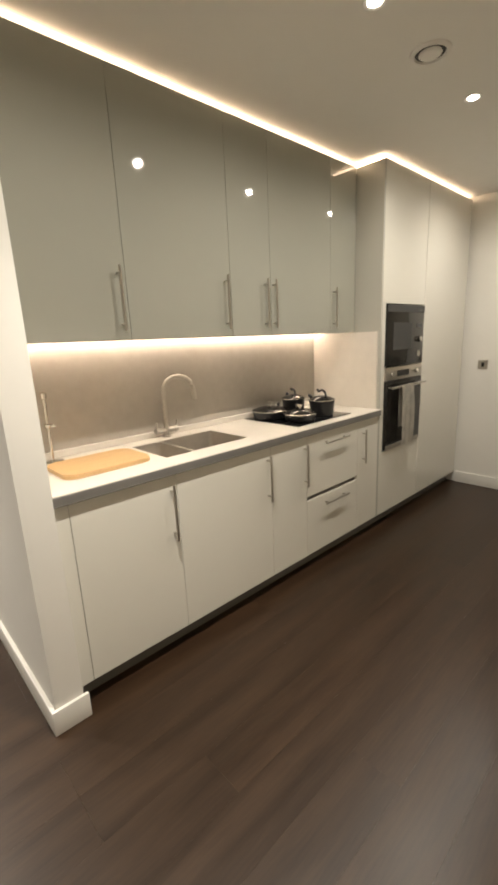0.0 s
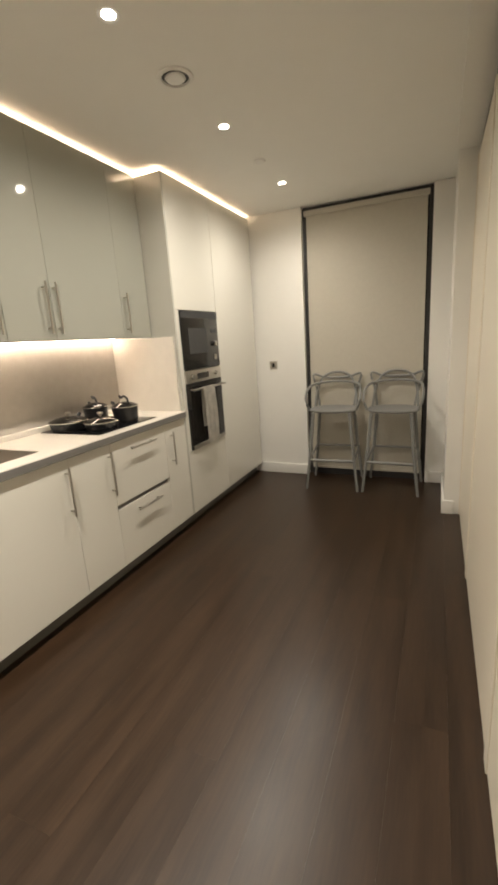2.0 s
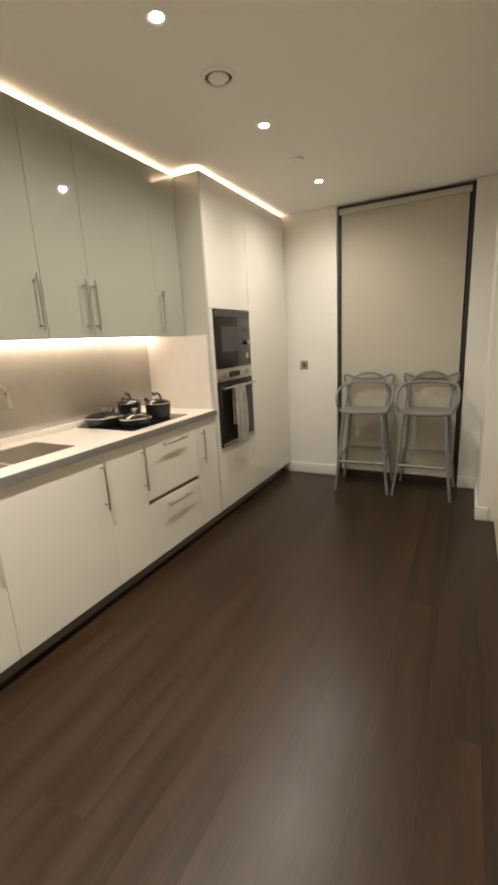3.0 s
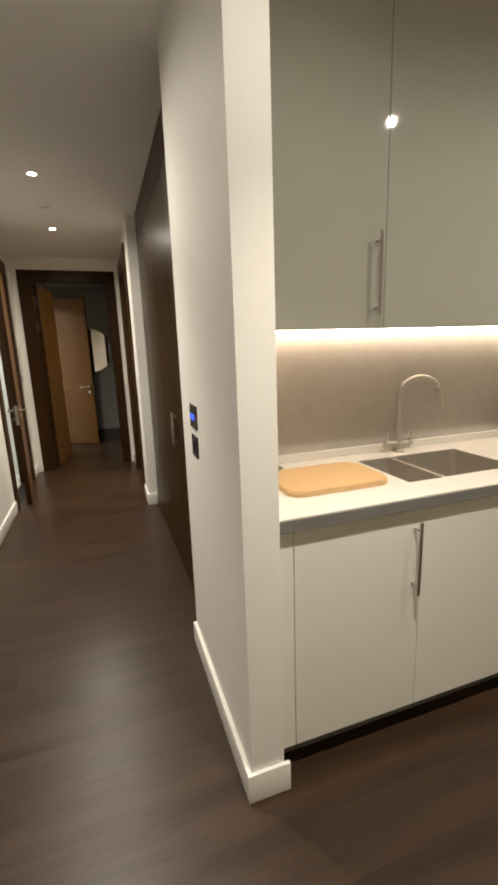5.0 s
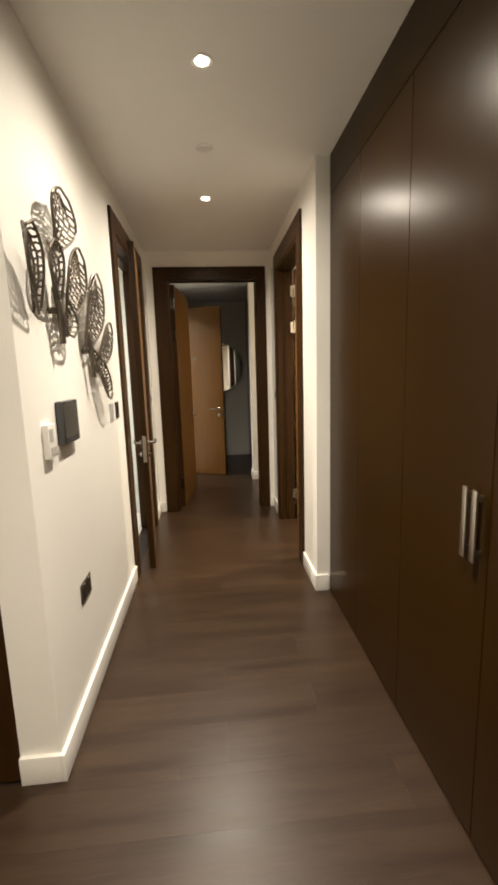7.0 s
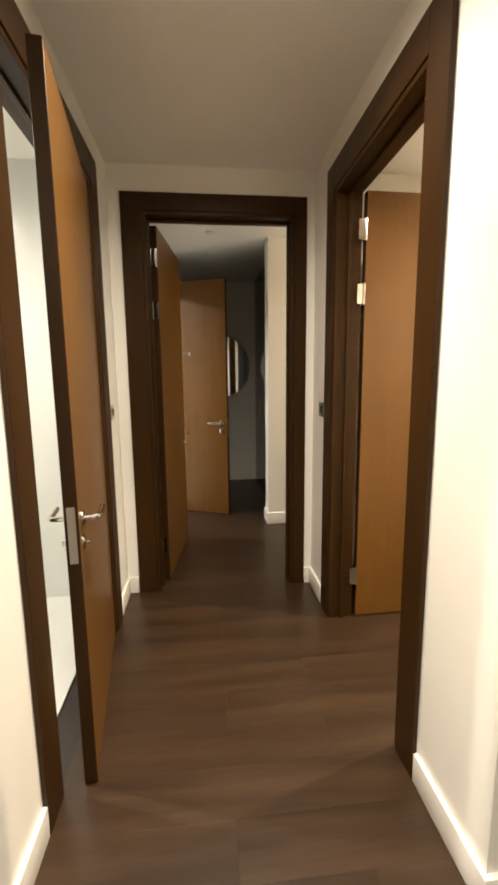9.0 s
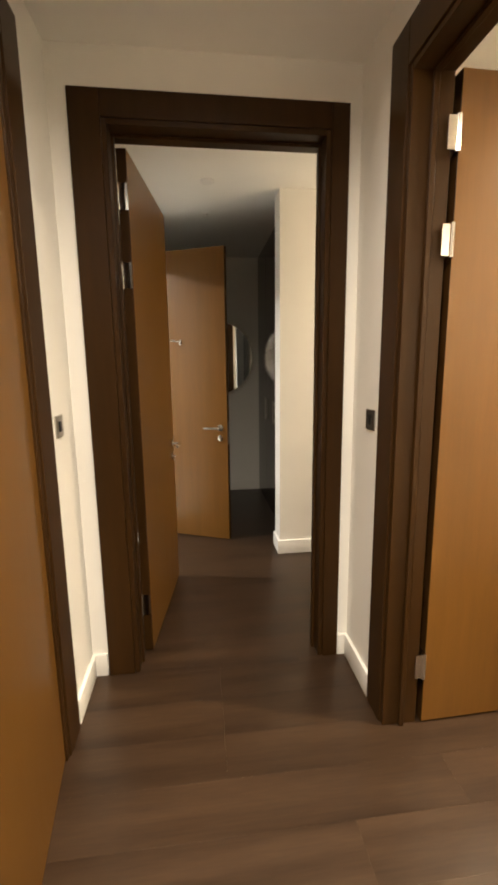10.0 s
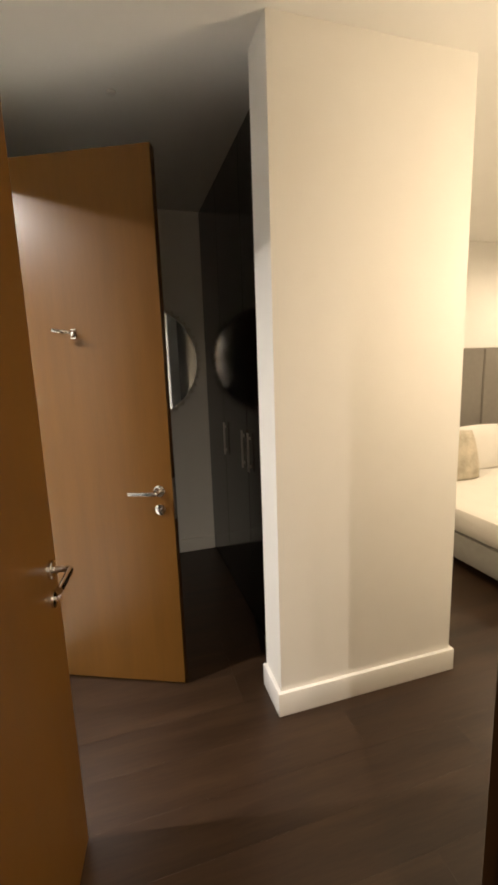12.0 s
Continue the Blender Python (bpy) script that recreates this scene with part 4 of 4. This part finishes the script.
sc = empty("wall_sculpture", pose(XL, 2.7, 1.8), "dark pierced metal butterfly wing wall sculpture", "wall sculpture")
for args in ((2.42, 1.98, 2.45, 2.21, 0.26, 0.03, 0.06), (2.17, 1.71, 2.04, 1.98, 0.13, 0.03, 0.07), (2.37, 1.78, 2.24, 1.98, 0.16, 0.05, 0.05),
             (2.42, 1.71, 2.58, 2.03, 0.20, 0.04, 0.07), (2.69, 1.61, 2.90, 2.00, 0.25, 0.03, 0.06), (2.83, 1.52, 3.12, 1.79, 0.14, 0.03, 0.05),
             (2.78, 1.65, 3.00, 1.39, 0.12, 0.03, 0.05),
             (2.43, 1.84, 2.42, 1.66, 0.15, 0.04, 0.03)):
    wing(sc, args[0] - 0.10, args[1] - 0.055, args[2] - 0.10, args[3] - 0.055, args[4], 0.4 * args[5], 0.6 * args[6])
for p in sc.children:
    p.matrix_parent_inverse = sc.matrix_world.inverted()
for y, z in ((2.24, 1.70), (2.63, 1.57)):
    bm = bm_new()
    sweep(bm, [(XL + 0.001, y, z), (XL + 0.035, y, z)], 0.012, 10)
    sweep(bm, smooth_line([(XL + 0.04, y - 0.02, z + 0.08), (XL + 0.045, y, z), (XL + 0.04, y + 0.02, z - 0.12)], 4), 0.012, 8)
    p = part(bm, "spine", M["wing_metal"], sc)
    p.matrix_parent_inverse = sc.matrix_world.inverted()

# ---- lobby and bedroom ----
bw = empty("lobby_wardrobe", pose(0, 0, 0), "black gloss lacquered built-in wardrobe", "wardrobe")
bm = bm_new()
add_box(bm, 0.052, 0.65, 6.42, 8.06, 0.0, 2.655)
part(bm, "body", M["black_lacquer"], bw)
for y0, y1 in ((6.414, 6.96), (6.963, 7.51), (7.513, 8.062)):
    bm = bm_new()
    add_box(bm, 0.030, 0.050, y0, y1, 0.01, 2.652, bevel=0.0012, seg=1)
    part(bm, "door", M["black_lacquer"], bw)
for y in (6.90, 7.02, 7.46):
    bm = bm_new()
    add_box(bm, 0.010, 0.018, y - 0.01, y + 0.01, 0.92, 1.14, bevel=0.002)
    for z in (0.95, 1.11):
        add_box(bm, 0.017, 0.031, y - 0.005, y + 0.005, z - 0.008, z + 0.008)
    part(bm, "handle", M["steel"], bw, label="flat steel pull handle")

mc, mr = (-0.455, 8.065, 1.565), 0.43
mi = empty("round_mirror", pose(mc[0], mc[1], mc[2], 90, 0, 0), "round wall mirror with beaded silver frame", "mirror")
bm = bm_new()
lathe(bm, [(0, 0.02), (mr - 0.02, 0.02), (mr - 0.02, 0.0)], 48)
a = part(bm, "glass", M["mirror"], mi)
bm = bm_new()
lathe(bm, [(mr - 0.022, 0.018), (mr - 0.012, 0.028), (mr - 0.004, 0.022), (mr, 0.0), (mr - 0.022, 0.0)], 48)
for k in range(44):
    t = 2 * math.pi * k / 44
    bmesh.ops.create_icosphere(bm, subdivisions=1, radius=0.018, matrix=pose(mr * math.cos(t), mr * math.sin(t), 0.018))
b = part(bm, "frame", M["silver_bead"], mi)
for p in (a, b):
    p.matrix_parent_inverse = Matrix.Identity(4)
    p.matrix_basis = Matrix.Identity(4)

bed = empty("bed", pose(0, 0, 0), "made bed with grey base and pale duvet", "bed")
bm = bm_new()
add_box(bm, 1.62, 3.42, 6.10, 8.12, 0.06, 0.26, bevel=0.03)
part(bm, "base", M["bed_fabric"], bed)
for x in (1.72, 3.3):
    for y in (6.2, 8.0):
        bm = bm_new()
        add_box(bm, x - 0.03, x + 0.03, y - 0.03, y + 0.03, 0, 0.062)
        part(bm, "foot", M["dark_frame"], bed)
bm = bm_new()
add_box(bm, 1.60, 3.44, 6.13, 8.10, 0.26, 0.46, bevel=0.08, seg=4)
part(bm, "duvet", M["linen"], bed)
for k in range(6):
    bm = bm_new()
    add_box(bm, 1.45 + k * 0.36, 1.805 + k * 0.36, 8.15, 8.29, 0.2, 1.62, bevel=0.025, seg=3)
    part(bm, "headboard_panel", M["headboard_fabric"], bed, label="brown padded headboard panel")


def cushion(x, y, w, h, mat, label):
    bm = bm_new()
    n = 12
    front_v, back_v = [], []
    for i in range(n + 1):
        for j in range(n + 1):
            u, v = 2 * i / n - 1, 2 * j / n - 1
            puff = 0.085 * max(0.0, (1 - u ** 4) * (1 - v ** 4)) ** 0.6
            pin = 1 - 0.06 * (u * u * v * v)
            p = (u * w / 2 * pin, 0, v * h / 2 * pin)
            front_v.append(bm.verts.new((p[0], -puff, p[2])))
            back_v.append(bm.verts.new((p[0], puff, p[2])))
    for i in range(n):
        for j in range(n):
            k = i * (n + 1) + j
            bm.faces.new((front_v[k], front_v[k + 1], front_v[k + n + 2], front_v[k + n + 1]))
            bm.faces.new((back_v[k], back_v[k + n + 1], back_v[k + n + 2], back_v[k + 1]))
    bmesh.ops.remove_doubles(bm, verts=bm.verts[:], dist=0.0005)
    ob = finish(bm, "cushion", mat, pose(x, y, 0.46 + h / 2 * 0.96 - 0.03, -14, 0, 0))
    return tagged(ob, label, "cushion", "cushions on the bed")


cushion(1.98, 7.94, 0.62, 0.46, M["linen"], "white plump pillow on the bed")
cushion(2.70, 7.94, 0.62, 0.46, M["linen"], "white plump pillow on the bed")
cushion(2.10, 7.70, 0.62, 0.47, M["cushion_pattern"], "beige patterned cushion on the bed")

structure("trim_ensuite_floor", [(-3.4, XL - 0.002, 5.12, 7.2, -0.01, 0.002)], M["bathroom_tile"], "pale ensuite floor tiling", "floor")

# bathroom glimpse
bt = empty("bathtub", pose(0, 0, 0), "white enamel bathtub with tiled side", "bathtub")
bm = bm_new()
add_box(bm, -3.39, -2.45, 3.02, 4.98, 0, 0.50, bevel=0.012)
part(bm, "panel", M["bath_enamel"], bt)
bm = bm_new()
add_box(bm, -3.39, -2.43, 3.01, 4.985, 0.502, 0.56, bevel=0.015)
part(bm, "rim", M["bath_enamel"], bt)
structure("trim_bathroom_floor", [(-3.4, XL - 0.125, 3.0, 5.0, -0.01, 0.002)], M["bathroom_tile"], "pale bathroom floor tiling", "floor")

# ---- lamps of the place, and added unseen lights ----
for x, y in ((1.322, -0.50), (2.294, -0.486), (3.35, -0.469)):
    downlight(x, y, 50 if x > 3 else 66)
downlight(0.30, -0.51, 52, beam=190)
for y, watts in ((1.10, 72), (2.418, 88), (3.735, 108)):
    downlight(-0.596, y, watts, beam=145)
downlight(1.4, 4.1, 330, LAMPLIGHT)
# unseen downlight, added to brighten the wall strip by the entrance door
downlight(-1.9, 0.5, 75)
downlight(2.6, 5.62, 80, LAMPLIGHT)
# added point light with no fitting, out of view, to light pier and lobby
data = bpy.data.lights.new("bedroom_lamp", "POINT")
data.energy, data.color, data.shadow_soft_size = 20, LAMPLIGHT, 0.16
new("bedroom_lamp", data).location = (1.2, 5.32, 1.85)
downlight(3.4, 7.4, 80, LAMPLIGHT)
downlight(1.35, 7.6, 45, LAMPLIGHT)
downlight(-2.25, 6.2, 280, (1.0, 0.95, 0.90))
downlight(-2.3, 4.0, 210, (1.0, 0.93, 0.82))

# ---- floor planks, laid along x ----
rng = random.Random(7)
floor_ob = bpy.data.objects["floor"]
plank_mesh = {}


def plank(x0, x1, y0, y1):
    key = (round(x1 - x0, 3), round(y1 - y0, 3))
    if key not in plank_mesh:
        bm = bm_new()
        w, d = x1 - x0 - 0.00015, y1 - y0 - 0.00015
        add_box(bm, -w / 2, w / 2, -d / 2, d / 2, -0.012, 0.0, bevel=0.0002, seg=1)
        bmesh.ops.recalc_face_normals(bm, faces=bm.faces[:])
        me = bpy.data.meshes.new("plank")
        bm.to_mesh(me)
        bm.free()
        me.materials.append(M["floor_wood"])
        plank_mesh[key] = me
    ob = new("plank", plank_mesh[key])
    ob.location = ((x0 + x1) / 2, (y0 + y1) / 2, 0)
    ob.parent = floor_ob


PW = 0.19
zones = ((-2.6, 4.4, -2.12, 1.92), (-1.215, 0.75, 1.92, 5.0), (-1.215, 4.7, 5.0, 8.32), (0.75, 3.9, 3.25, 5.0))
for zx0, zx1, zy0, zy1 in zones:
    y = zy0
    while y < zy1 - 0.01:
        ye = min(y + PW, zy1)
        x = zx0
        cut = zx0 + rng.choice((0.6, 1.0, 1.4, 1.8))
        while x < zx1 - 0.01:
            xe = min(cut, zx1)
            if zx1 - xe < 0.25:
                xe = zx1
            plank(x, xe, y, ye)
            x, cut = xe, xe + 2.0
        y = ye
